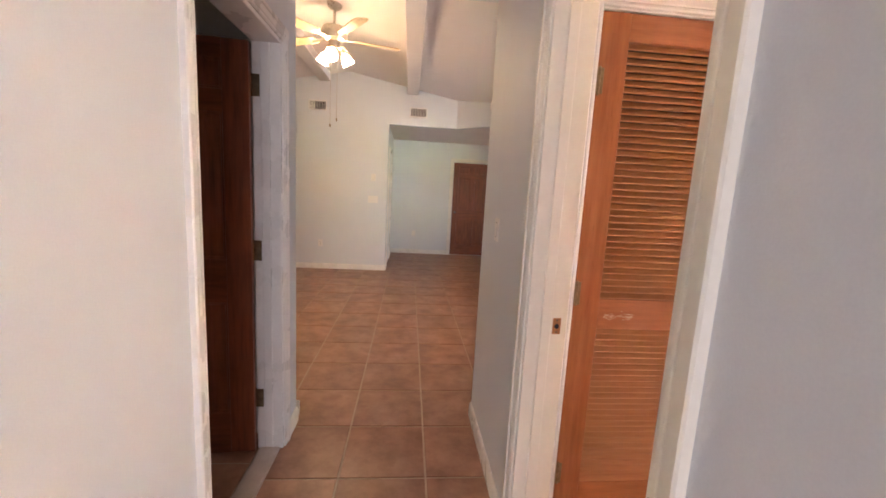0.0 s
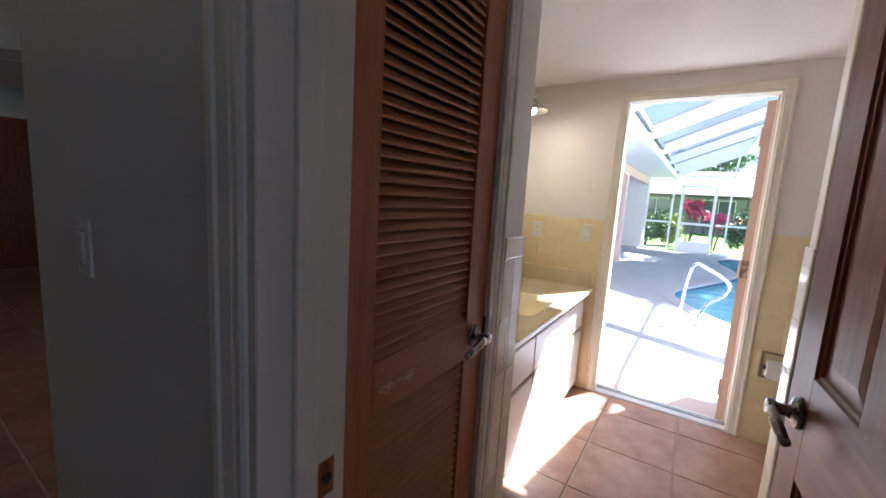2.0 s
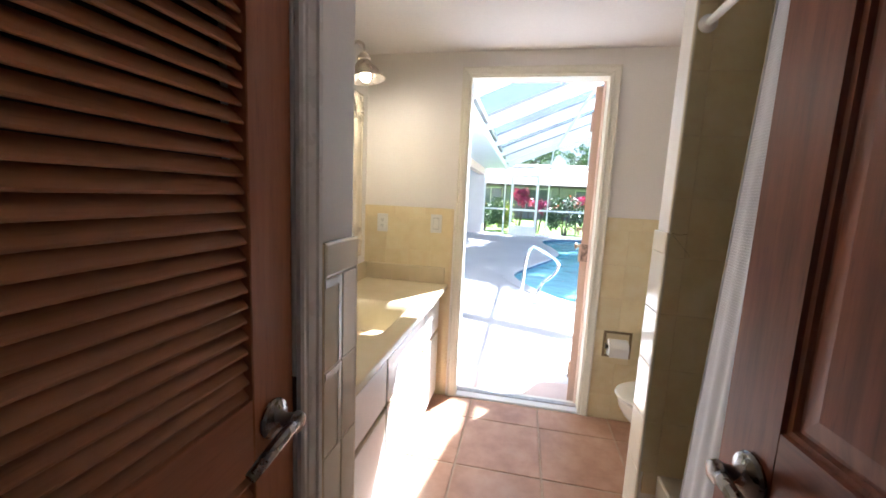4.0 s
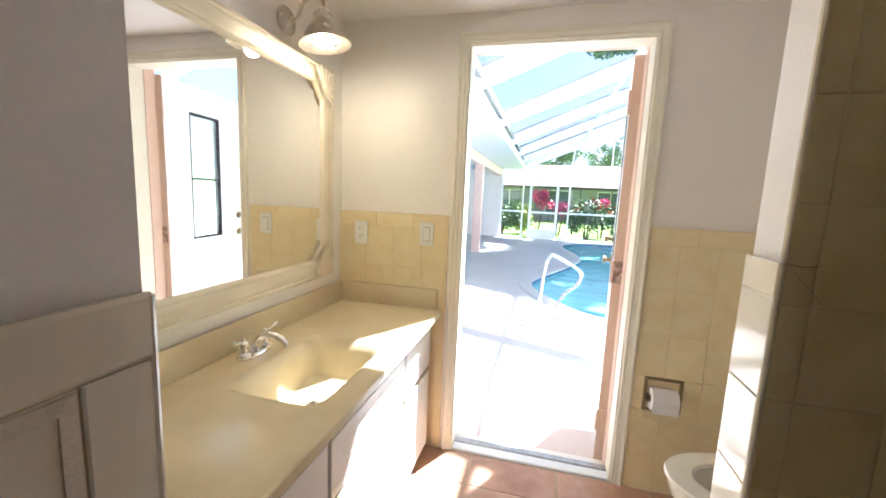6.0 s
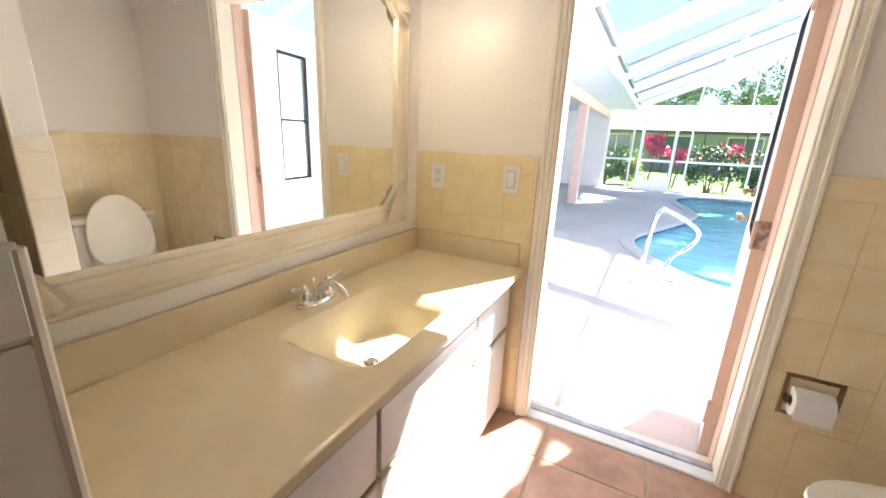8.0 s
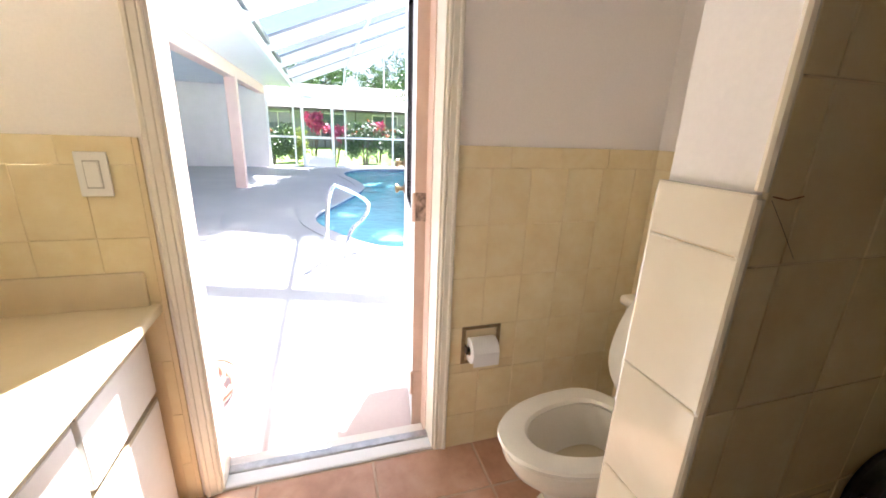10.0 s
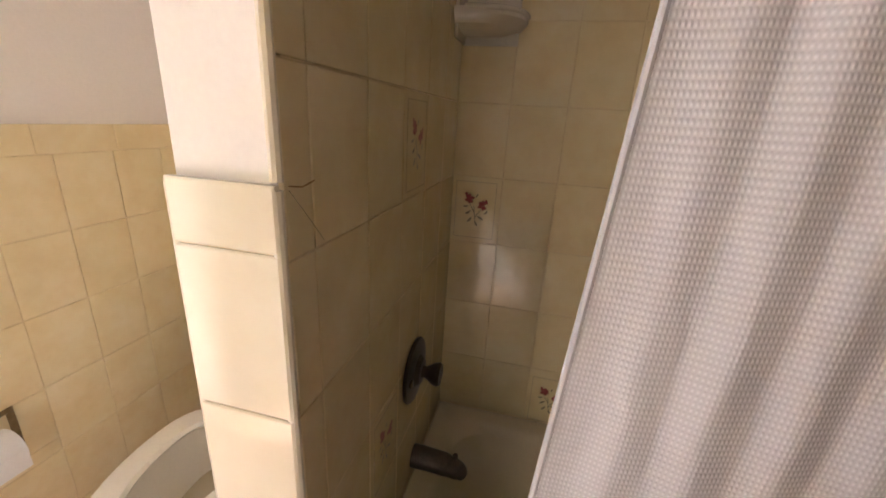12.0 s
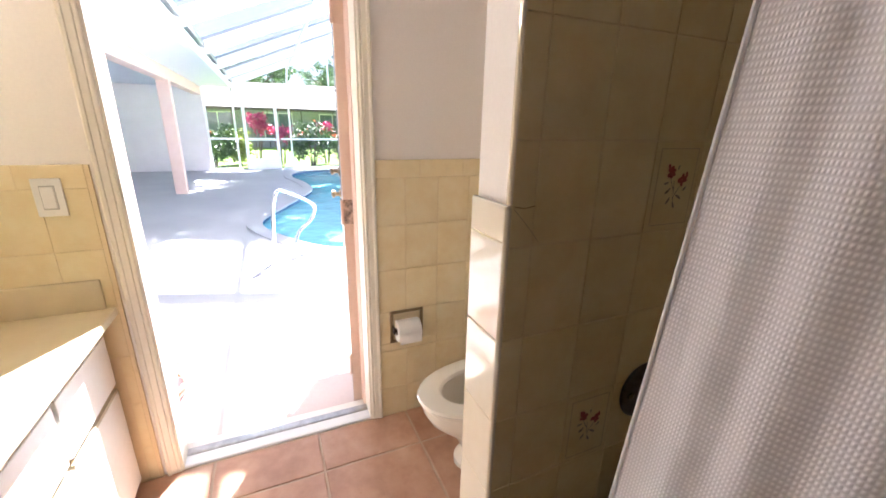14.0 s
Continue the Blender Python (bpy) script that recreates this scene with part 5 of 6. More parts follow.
rod = thing("curtain_rod", "white shower rod with flanges across the bath", "curtain rod", pose(0, 0.842, 1.925))
part("bar", tube(bmesh.new(), [(BW + 0.006, 0, 0), (2.292, 0, 0)], 0.0125, 14), TRIM, rod, "", True)
for x, s in ((2.292, -1), (BW + 0.006, 1)):
    part("flange", lathe(bmesh.new(), [(0, 0), (0.028, 0), (0.028, 0.006), (0.020, 0.014), (0.0135, 0.022)], 20, pose(x, 0, 0, 0, s * 90, 0)), TRIM, rod, "", True)

cur, nt, p = shader("waffle_fabric")
uvn = nt.nodes.new("ShaderNodeUVMap")
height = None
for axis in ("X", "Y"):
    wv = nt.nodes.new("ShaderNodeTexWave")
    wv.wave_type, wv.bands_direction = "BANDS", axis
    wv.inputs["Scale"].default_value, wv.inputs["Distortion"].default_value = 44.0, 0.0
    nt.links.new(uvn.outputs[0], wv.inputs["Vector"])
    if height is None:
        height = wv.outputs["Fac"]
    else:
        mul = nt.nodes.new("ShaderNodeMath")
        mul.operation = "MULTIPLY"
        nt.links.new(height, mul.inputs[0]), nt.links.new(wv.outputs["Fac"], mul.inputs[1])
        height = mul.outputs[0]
# The weave's hollows get a darker colour as their shade, besides the bump.
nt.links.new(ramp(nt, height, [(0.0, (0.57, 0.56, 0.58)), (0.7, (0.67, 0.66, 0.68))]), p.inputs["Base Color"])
p.inputs["Roughness"].default_value = 0.85
p.inputs["Sheen Weight"].default_value = 0.15
bump(nt, p, height, 0.32, 0.003)


def curtain_path(s, z):
    """Place on the folded cloth: s metres along it from its free edge, at height z."""
    drop = (1.90 - z) / 1.75
    x = 1.937 + 0.126 * drop - s * (0.60 + 0.05 * drop)
    amp = (0.004 + 0.0065 * drop) * (0.55 + 0.45 * math.exp(-s / 0.2))
    y = 0.828 + 0.012 * drop + amp * (1 - math.cos(s * 12 + 0.35 * math.sin(z * 1.9) * min(1, s * 4))) + 0.004 * math.sin(s * 53 + z * 2) * min(1, s * 6)
    return Vector((x, y, z))


bm = bmesh.new()
uv = bm.loops.layers.uv.new("UVMap")
NS, NZ, LEN = 170, 44, 1.62
cloth = [[bm.verts.new(curtain_path(LEN * i / NS, 1.90 - 1.75 * j / NZ)) for j in range(NZ + 1)] for i in range(NS + 1)]
for i in range(NS):
    for j in range(NZ):
        f = bm.faces.new((cloth[i][j], cloth[i + 1][j], cloth[i + 1][j + 1], cloth[i][j + 1]))
        for lp, (a, b) in zip(f.loops, ((i, j), (i + 1, j), (i + 1, j + 1), (i, j + 1))):
            lp[uv].uv = (LEN * a / NS, 1.75 * b / NZ)
curtain = thing("shower_curtain", "white waffle-weave shower curtain drawn along its rod", "curtain", pose(0, 0, 0))
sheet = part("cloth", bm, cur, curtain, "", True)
sol = sheet.modifiers.new("thickness", "SOLIDIFY")
sol.thickness, sol.offset = 0.0025, 0
hem = [curtain_path(0.004, 1.90 - 1.75 * j / NZ) for j in range(NZ + 1)]
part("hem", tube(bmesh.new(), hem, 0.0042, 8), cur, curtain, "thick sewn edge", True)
for i in range(12):
    s = 0.02 + i * 0.142
    c = curtain_path(s, 1.90)
    part("ring", tube(bmesh.new(), [(c.x, 0.842 + 0.022 * math.cos(a), 1.916 + 0.032 * math.sin(a)) for a in [2 * math.pi * k / 16 for k in range(16)]], 0.0022, 6, True), PEWTER, curtain, "", True)

# ---------------------------------------------------------------- living room: fan, vents
FX, FY = -0.60, 4.60
FZ = RIDGE_Z - PITCH * abs(FX - RIDGE_X)
fan = thing("ceiling_fan", "brass ceiling fan with pale wooden blades and three lit shades", "ceiling fan", pose(FX, FY, FZ))
part("canopy", lathe(bmesh.new(), [(0, 0.03), (0.075, 0.03), (0.075, -0.01), (0.066, -0.035), (0.040, -0.055), (0.016, -0.062)], 24), NICKEL, fan, "", True)
part("down_rod", lathe(bmesh.new(), [(0.012, -0.05), (0.012, -0.22)], 12), NICKEL, fan, "", True)
part("motor", lathe(bmesh.new(), [(0.02, -0.20), (0.060, -0.205), (0.115, -0.225), (0.130, -0.26), (0.130, -0.30), (0.110, -0.335), (0.06, -0.350), (0.05, -0.39), (0.075, -0.40), (0.075, -0.425), (0.03, -0.44), (0, -0.44)], 32), NICKEL, fan, "", True)
BLADE = wood("pale_blade_wood", (0.42, 0.31, 0.17), (0.60, 0.46, 0.28), "x", 0.4)
for k in range(5):
    a = 14 + 72 * k
    bm = bmesh.new()
    outl = [(0.20, 0.050), (0.30, 0.060), (0.58, 0.072), (0.63, 0.066), (0.655, 0.045), (0.66, 0.0)]
    outl = outl + [(x, -y) for x, y in outl[-2::-1]]
    lo_, hi_ = [bm.verts.new((x, y, -0.003)) for x, y in outl], [bm.verts.new((x, y, 0.003)) for x, y in outl]
    bm.faces.new(lo_[::-1]), bm.faces.new(hi_)
    for i in range(len(outl)):
        bm.faces.new((lo_[i], lo_[(i + 1) % len(outl)], hi_[(i + 1) % len(outl)], hi_[i]))
    bl = part("blade", bm, BLADE, fan)
    bl.matrix_local = pose(0, 0, -0.325, 0, 0, a) @ pose(0, 0, 0, 11, 0, 0)
    part("blade_iron", boxes((0.10, 0.25, -0.018, 0.018, -0.008, -0.003), bev=0.002), NICKEL, bl)
for k in range(3):
    a = 30 + 120 * k
    arm = part("light_arm", tube(bmesh.new(), arc_pts([(0.04, 0, -0.42), (0.08, 0, -0.43), (0.10, 0, -0.455)], 4), 0.010, 8), NICKEL, fan, "", True)
    arm.matrix_local = pose(0, 0, 0, 0, 0, a)
    gl = part("glass_shade", lathe(bmesh.new(), [(0.022, 0.0), (0.034, -0.015), (0.050, -0.05), (0.058, -0.085), (0.064, -0.105), (0.060, -0.105), (0.046, -0.05), (0.0, -0.02)], 20), SHADE_GLASS, arm, "lit frosted glass shade", True)
    gl.matrix_local = pose(0.10, 0, -0.45, 0, -32, 0)
for dx, l in ((-0.03, 0.72), (0.035, 0.66)):
    part("pull_chain", tube(bmesh.new(), [(dx, -0.02, -0.43), (dx, -0.02, -0.43 - l)], 0.0022, 6), NICKEL, fan)
    part("chain_weight", lathe(bmesh.new(), [(0, 0), (0.006, -0.004), (0.008, -0.030), (0, -0.036)], 10, pose(dx, -0.02, -0.43 - l)), ANTIQUE, fan, "", True)


def vent(x, z):
    v = thing("wall_vent", "white metal louvred air vent high on the wall, black-backed for shade", "vent", pose(x, 7.05, z), "living room vents")
    wv_, hv = 0.285, 0.155
    part("frame", boxes((-wv_ / 2, wv_ / 2, -0.012, 0, hv / 2 - 0.02, hv / 2), (-wv_ / 2, wv_ / 2, -0.012, 0, -hv / 2, -hv / 2 + 0.02), (-wv_ / 2, -wv_ / 2 + 0.02, -0.012, 0, -hv / 2 + 0.02, hv / 2 - 0.02), (wv_ / 2 - 0.02, wv_ / 2, -0.012, 0, -hv / 2 + 0.02, hv / 2 - 0.02), bev=0.002), TRIM, v)
    # Black sheet as the duct's shade between the white slats.
    part("backing", boxes((-wv_ / 2 + 0.01, wv_ / 2 - 0.01, -0.002, 0.0, -hv / 2 + 0.01, hv / 2 - 0.01)), BLACK, v)
    for i in range(9):
        s = part("slat", boxes((-0.0015, 0.0015, -0.008, 0.008, -hv / 2 + 0.02, hv / 2 - 0.02)), TRIM, v)
        s.matrix_local = pose(-0.105 + 0.026 * i, -0.008, 0, 0, 0, 50 if i > 2 else -50)
    return v


vent(-1.315, 2.672)
vent(0.306, 2.662)

# ---------------------------------------------------------------- outdoors: ground, deck, pool
GZ, DKZ = -0.16, -0.10
bm = bmesh.new()
for x0, x1, y0, y1 in ((-300, 400, -300, -9.0), (-300, 400, 7.5, 300), (16.6, 400, -9.0, 7.5), (-300, -4.5, -9.0, 7.5)):
    bm.faces.new([bm.verts.new(q) for q in ((x0, y0, GZ), (x1, y0, GZ), (x1, y1, GZ), (x0, y1, GZ))])
structure("ground", bm, GRASS, "sunlit green lawn beyond the pool enclosure", "lawn")

pool_keys = [(6.35, 0.15), (6.75, 0.80), (7.75, 1.36), (8.55, 1.46), (9.7, 1.05), (10.8, 0.62), (11.7, 0.38), (12.8, 0.45), (14.0, 0.68), (15.0, 0.62), (15.75, 0.05), (15.9, -1.2), (15.2, -3.4), (13.0, -4.8), (9.5, -4.9), (7.2, -3.6), (6.3, -1.6)]
pool_pts = [Vector((p.x, p.y, 0)) for p in arc_pts([(*k, 0) for k in pool_keys + pool_keys[:1]], 6)[:-1]]
bm = bmesh.new()
outer = [bm.verts.new(q) for q in ((3.42, -9, DKZ), (16.6, -9, DKZ), (16.6, 7.5, DKZ), (3.42, 7.5, DKZ))]
inner = [bm.verts.new((q.x, q.y, DKZ)) for q in pool_pts]
edges = [bm.edges.new((l[i], l[(i + 1) % len(l)])) for l in (outer, inner) for i in range(len(l))]
bmesh.ops.triangle_fill(bm, use_beauty=True, use_dissolve=False, edges=edges)
deck = structure("pavement", bm, DECK, "textured pale concrete pool deck", "deck")
centre = Vector((11.0, -1.8, 0))


def pool_ring(grow, z):
    out = []
    n = len(pool_pts)
    for i, q in enumerate(pool_pts):
        d = (pool_pts[(i + 1) % n] - pool_pts[i - 1]).normalized()
        nrm = Vector((-d.y, d.x, 0))
        out.append(q + nrm * grow + Vector((0, 0, z)))
    return out


if (pool_ring(0.1, 0)[0] - centre).length < (pool_pts[0] - centre).length:
    SGN = -1
else:
    SGN = 1
pool = thing("swimming_pool", "kidney-shaped swimming pool with turquoise water", "pool", pose(0, 0, 0))
part("coping", loft([pool_ring(SGN * 0.20, DKZ + 0.001), pool_ring(SGN * 0.20, DKZ + 0.012), pool_ring(-SGN * 0.015, DKZ + 0.014), pool_ring(-SGN * 0.03, DKZ), pool_ring(-SGN * 0.01, DKZ - 0.03)]), DECK, pool, "rounded concrete coping", True)
part("waterline_tile", loft([pool_ring(0, DKZ - 0.02), pool_ring(0, DKZ - 0.20)]), POOL_TILE, pool, "dark blue waterline tiles")
part("shell", loft([pool_ring(0, DKZ - 0.20), pool_ring(-SGN * 0.02, -0.9), pool_ring(-SGN * 0.25, -1.3)], False, True), POOL, pool)
part("step", loft([[Vector((6.75 + 1.25 * math.cos(a), -0.55 + 1.25 * math.sin(a), z)) for a in [2 * math.pi * i / 40 for i in range(40)]] for z in (-0.95, -0.42)], False, True), plain("pale_step_plaster", (0.72, 0.86, 0.88), 0.6), pool, "pale entry step under water")
wm, wnt, wp = shader("pool_water")
gl_, tr_, mx_, fr_ = (wnt.nodes.new(k) for k in ("ShaderNodeBsdfGlossy", "ShaderNodeBsdfTransparent", "ShaderNodeMixShader", "ShaderNodeFresnel"))
fr_.inputs["IOR"].default_value = 1.33
gl_.inputs["Roughness"].default_value = 0.02
tr_.inputs["Color"].default_value = (0.72, 0.95, 0.98, 1)
wb = wnt.nodes.new("ShaderNodeBump")
wb.inputs["Strength"].default_value, wb.inputs["Distance"].default_value = 0.6, 0.05
wnt.links.new(noise_tex(wnt, coords(wnt), 3.0, 3), wb.inputs["Height"])
wnt.links.new(wb.outputs[0], gl_.inputs["Normal"]), wnt.links.new(wb.outputs[0], fr_.inputs["Normal"])
wnt.links.new(fr_.outputs[0], mx_.inputs[0]), wnt.links.new(tr_.outputs[0], mx_.inputs[1]), wnt.links.new(gl_.outputs[0], mx_.inputs[2])
df_, mb_ = wnt.nodes.new("ShaderNodeBsdfDiffuse"), wnt.nodes.new("ShaderNodeMixShader")
df_.inputs["Color"].default_value = (0.30, 0.78, 0.88, 1)
mb_.inputs[0].default_value = 0.6
wnt.links.new(tr_.outputs[0], mb_.inputs[1]), wnt.links.new(df_.outputs[0], mb_.inputs[2]), wnt.links.new(mb_.outputs[0], mx_.inputs[1])
wnt.links.new(mx_.outputs[0], wnt.nodes["Material Output"].inputs["Surface"])
bm = bmesh.new()
loop = [bm.verts.new(q) for q in pool_ring(0, DKZ - 0.085)]
bmesh.ops.triangle_fill(bm, use_beauty=True, use_dissolve=False, edges=[bm.edges.new((loop[i], loop[(i + 1) % len(loop)])) for i in range(len(loop))])
water = part("water", bm, wm, pool, "rippled turquoise water")
if water.data.polygons[0].normal.z < 0:
    water.data.flip_normals()
water.visible_shadow = False

structure("pavement_stoop", boxes((E + 0.16, 3.74, 0.3, 2.4, -0.2, 0.005), bev=0.008), surf("painted_stoop", (0.66, 0.53, 0.49), (0.74, 0.62, 0.58), 2, 0.8, grain=60, bump_s=0.5), "low pinkish concrete stoop outside the garden door", "step")

STEEL = surf("polished_steel", (0.70, 0.70, 0.72), (0.82, 0.82, 0.84), 8, 0.14, 1.0, bump_s=0.0, rough_var=0.05)
hand = thing("pool_grab_rail", "curved stainless steel grab rail beside the pool", "pool rail", pose(6.30, 1.24, DKZ))
part("rail", tube(bmesh.new(), arc_pts([(-0.03, 0.08, 0), (-0.01, 0.06, 0.35), (0.02, 0.03, 0.66), (0.10, -0.03, 0.78), (0.22, -0.15, 0.74), (0.42, -0.36, 0.60), (0.48, -0.44, 0.50), (0.42, -0.38, 0.36), (0.24, -0.22, 0.26), (0.12, -0.15, 0.12), (0.11, -0.14, 0.0)], 6), 0.024, 12), STEEL, hand, "", True)
for x, y in ((-0.03, 0.08), (0.11, -0.14)):
    part("escutcheon", lathe(bmesh.new(), [(0.06, 0), (0.06, 0.008), (0.035, 0.018), (0.026, 0.022)], 20, pose(x, y, 0)), ALU, hand, "white anchor cover", True)

# garden hose
hose = thing("garden_hose", "coiled pinkish garden hose lying on the deck", "hose", pose(4.05, 2.02, DKZ + 0.012))
pts = []
rnd = random.Random(2)
for i in range(150):
    a = i * 2 * math.pi / 26
    r = 0.20 + 0.035 * math.sin(i * 0.31) + 0.02 * math.sin(i * 0.11)
    pts.append((r * math.cos(a) + 0.02 * math.sin(i * 0.2), r * 0.8 * math.sin(a), 0.002 + 0.011 * (i / 26) % 0.09))
part("coil", tube(bmesh.new(), pts, 0.009, 8), surf("hose_rubber", (0.42, 0.17, 0.11), (0.52, 0.24, 0.16), 20, 0.5), hose, "", True)

# ---------------------------------------------------------------- outdoors: covered terrace
EW = 16.4
terr = structure("wall_terrace", boxes((EW, EW + 0.2, 2.95, 7.5, -0.2, 2.9), (3.42, EW, 7.3, 7.5, -0.2, 2.9)), STUCCO, "pale lilac stucco wall at the end of the terrace", "wall")
structure("ceiling_terrace", boxes((3.55, EW, 3.15, 7.3, 2.40, 2.5)), surf("terrace_ceiling_paint", (0.66, 0.70, 0.76), (0.72, 0.76, 0.82), 2, 0.7), "pale blue painted terrace ceiling", "ceiling")
structure("wall_house_outside", boxes((E + 0.161, E + 0.175, -9, DY0 - 0.001, -0.2, 2.6), (E + 0.161, E + 0.175, DY1 + 0.001, 2.63, -0.2, 2.6), (E + 0.161, E + 0.175, DY0 - 0.001, DY1 + 0.001, DTOP + 0.012, 2.6)), STUCCO, "pale stucco outside wall round the garden door", "wall")
for x in (7.60, 11.74):
    c = thing("terrace_column", "pink painted square column of the terrace", "column", pose(x, 3.05, DKZ), "terrace columns")
    part("shaft", boxes((-0.11, 0.11, -0.11, 0.11, 0, 2.32), bev=0.01), PINK, c)
bm_ = thing("terrace_beam", "long pink painted beam above the terrace columns", "beam", pose(0, 0, 0))
part("beam", boxes((3.45, EW, 2.95, 3.15, 2.18, 2.42), bev=0.008), PINK, bm_)
sof = thing("eave_soffit", "white slatted aluminium eave soffit", "soffit", pose(0, 0, 0))
for i in range(86):
    part("slat", boxes((3.46 + i * 0.15, 3.46 + i * 0.15 + 0.142, 2.22, 2.95, 2.422, 2.434)), ALU, sof)
part("backing", boxes((3.45, EW, 2.22, 3.15, 2.436, 2.45)), STUCCO, sof)
gut = thing("roof_gutter", "white aluminium gutter along the eave", "gutter", pose(0, 0, 0))
part("gutter", boxes((3.45, EW + 0.1, 2.10, 2.215, 2.40, 2.56), bev=0.012), ALU, gut)
roof_main = thing("house_roof", "grey shingled roof slope above the terrace", "roof", pose(0, 0, 0))
bm = bmesh.new()
rv = [(3.3, 2.05, 2.57), (EW + 0.3, 2.05, 2.57), (EW + 0.3, 9.0, 4.9), (3.3, 9.0, 4.9)]
lo, hi = [bm.verts.new(q) for q in rv], [bm.verts.new((a, b, c + 0.08)) for a, b, c in rv]
bm.faces.new(lo[::-1]), bm.faces.new(hi)
for i in range(4):
    bm.faces.new((lo[i], lo[(i + 1) % 4], hi[(i + 1) % 4], hi[i]))
part("slope", bm, surf("grey_shingle", (0.28, 0.27, 0.26), (0.40, 0.39, 0.38), 3, 0.9, grain=30), roof_main)
structure("roof_bathroom", boxes((HL - 3.4, E + 0.5, -9, 2.6, 2.62, 2.72)), STUCCO, "flat roof slab over the house", "roof")

# ---------------------------------------------------------------- outdoors: screen enclosure
cage = thing("screen_enclosure", "white aluminium screen enclosure over the pool", "enclosure", pose(0, 0, 0))
GY, GZT, RY, RZ = 2.13, 2.52, -1.86, 4.20
SY = -6.2
BAYS = [3.5, 5.62, 7.78, 9.94, 12.10, 14.25, EW]


def bar(name, a, b, w_, d_):
    """A rectangular bar from a to b, w_ wide and d_ deep."""
    a, b = Vector(a), Vector(b)
    ax = (b - a).normalized()
    side = ax.cross(Vector((0, 0, 1)))
    if side.length < 0.05:
        side = Vector((0, 1, 0))
    side.normalize()
    upv = side.cross(ax)
    bm = bmesh.new()
    rows = [[bm.verts.new(q + side * sx * w_ / 2 + upv * sz * d_ / 2) for sx, sz in ((-1, -1), (1, -1), (1, 1), (-1, 1))] for q in (a, b)]
    for i in range(4):
        bm.faces.new((rows[0][i], rows[0][(i + 1) % 4], rows[1][(i + 1) % 4], rows[1][i]))
    bm.faces.new(rows[0][::-1]), bm.faces.new(rows[1])
    return part(name, bm, ALU, cage)


for x in BAYS[1:]:
    bar("roof_beam", (x, GY, GZT + 0.06), (x, RY, RZ), 0.055, 0.24)
    bar("roof_beam", (x, RY, RZ), (x, SY, GZT), 0.05, 0.17)
    bar("post", (x, SY, DKZ), (x, SY, GZT), 0.05, 0.10)
for y, z in ((RY, RZ), (0.34, 3.22), (-4.1, 3.32), (SY, GZT), (SY, 0.89)):
    bar("purlin", (3.5, y, z), (EW, y, z), 0.05, 0.05)
for y in (2.91, 2.13, 0.486, -1.151, -2.63, -4.2, SY):
    bar("post", (EW, y, DKZ), (EW, y, 2.5), 0.05, 0.06)
for z in (0.89, 2.5, DKZ + 0.03):
    bar("rail", (EW, 2.93, z), (EW, 2.06, z), 0.05, 0.06)
    bar("rail", (EW, 0.80, z), (EW, SY, z), 0.05, 0.06)
bar("rail", (EW, 2.06, 2.5), (EW, 0.80, 2.5), 0.05, 0.06)
for y0, z0, y1, z1 in ((-0.85, 2.5, -0.85, 3.72), (-2.63, 2.5, RY, RZ), (0.486, 2.5, 0.42, 3.2)):
    bar("brace", (EW, y0, z0), (EW, y1, z1), 0.04, 0.05)


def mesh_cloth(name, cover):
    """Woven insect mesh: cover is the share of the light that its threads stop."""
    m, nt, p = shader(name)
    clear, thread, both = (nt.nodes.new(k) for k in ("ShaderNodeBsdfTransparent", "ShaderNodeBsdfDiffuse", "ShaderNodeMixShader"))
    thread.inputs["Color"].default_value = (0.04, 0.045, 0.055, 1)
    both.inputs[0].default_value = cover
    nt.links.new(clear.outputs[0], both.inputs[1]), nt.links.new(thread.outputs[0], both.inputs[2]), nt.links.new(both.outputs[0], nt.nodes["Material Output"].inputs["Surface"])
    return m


# The roof copy stops more light, so the sky behind it looks darker.
WALL_MESH, ROOF_DIM_MESH = mesh_cloth("insect_screen", 0.5), mesh_cloth("roof_screen_sky_dimmed", 0.62)


def screen(pts, cloth_mat=WALL_MESH):
    bm = bmesh.new()
    bm.faces.new([bm.verts.new(q) for q in pts])
    return part("screen", bm, cloth_mat, cage, "fine grey insect screen")


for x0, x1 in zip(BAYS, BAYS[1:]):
    screen([(x0, GY, GZT + 0.14), (x1, GY, GZT + 0.14), (x1, RY, RZ + 0.09), (x0, RY, RZ + 0.09)], ROOF_DIM_MESH)
    screen([(x0, RY, RZ + 0.09), (x1, RY, RZ + 0.09), (x1, SY, GZT + 0.09), (x0, SY, GZT + 0.09)], ROOF_DIM_MESH)
screen([(EW + 0.03, 2.13, 2.5), (EW + 0.03, RY, RZ), (EW + 0.03, SY, 2.5)])
screen([(EW + 0.03, 2.93, DKZ), (EW + 0.03, 2.93, 2.5), (EW + 0.03, SY, 2.5), (EW + 0.03, SY, DKZ)])
sd = thing("screen_door", "white framed screen door in the pool enclosure", "screen door", pose(EW - 0.01, 0.86, DKZ))
part("door_frame", boxes((-0.02, 0.02, 0, 0.09, 0, 2.30), (-0.02, 0.02, 0.95, 1.04, 0, 2.30), (-0.02, 0.02, 0.09, 0.95, 2.21, 2.30), (-0.02, 0.02, 0.09, 0.95, 0.94, 1.02), (-0.02, 0.02, 0.09, 0.95, 0.0, 0.09)), ALU, sd)
part("kick_panel", boxes((-0.008, 0.008, 0.09, 0.95, 0.09, 0.36)), ALU, sd, "solid white kick panel")
part("handle", boxes((-0.06, -0.02, 0.10, 0.13, 1.0, 1.14), bev=0.006), BRONZE, sd)

# ---------------------------------------------------------------- outdoors: plants and neighbour


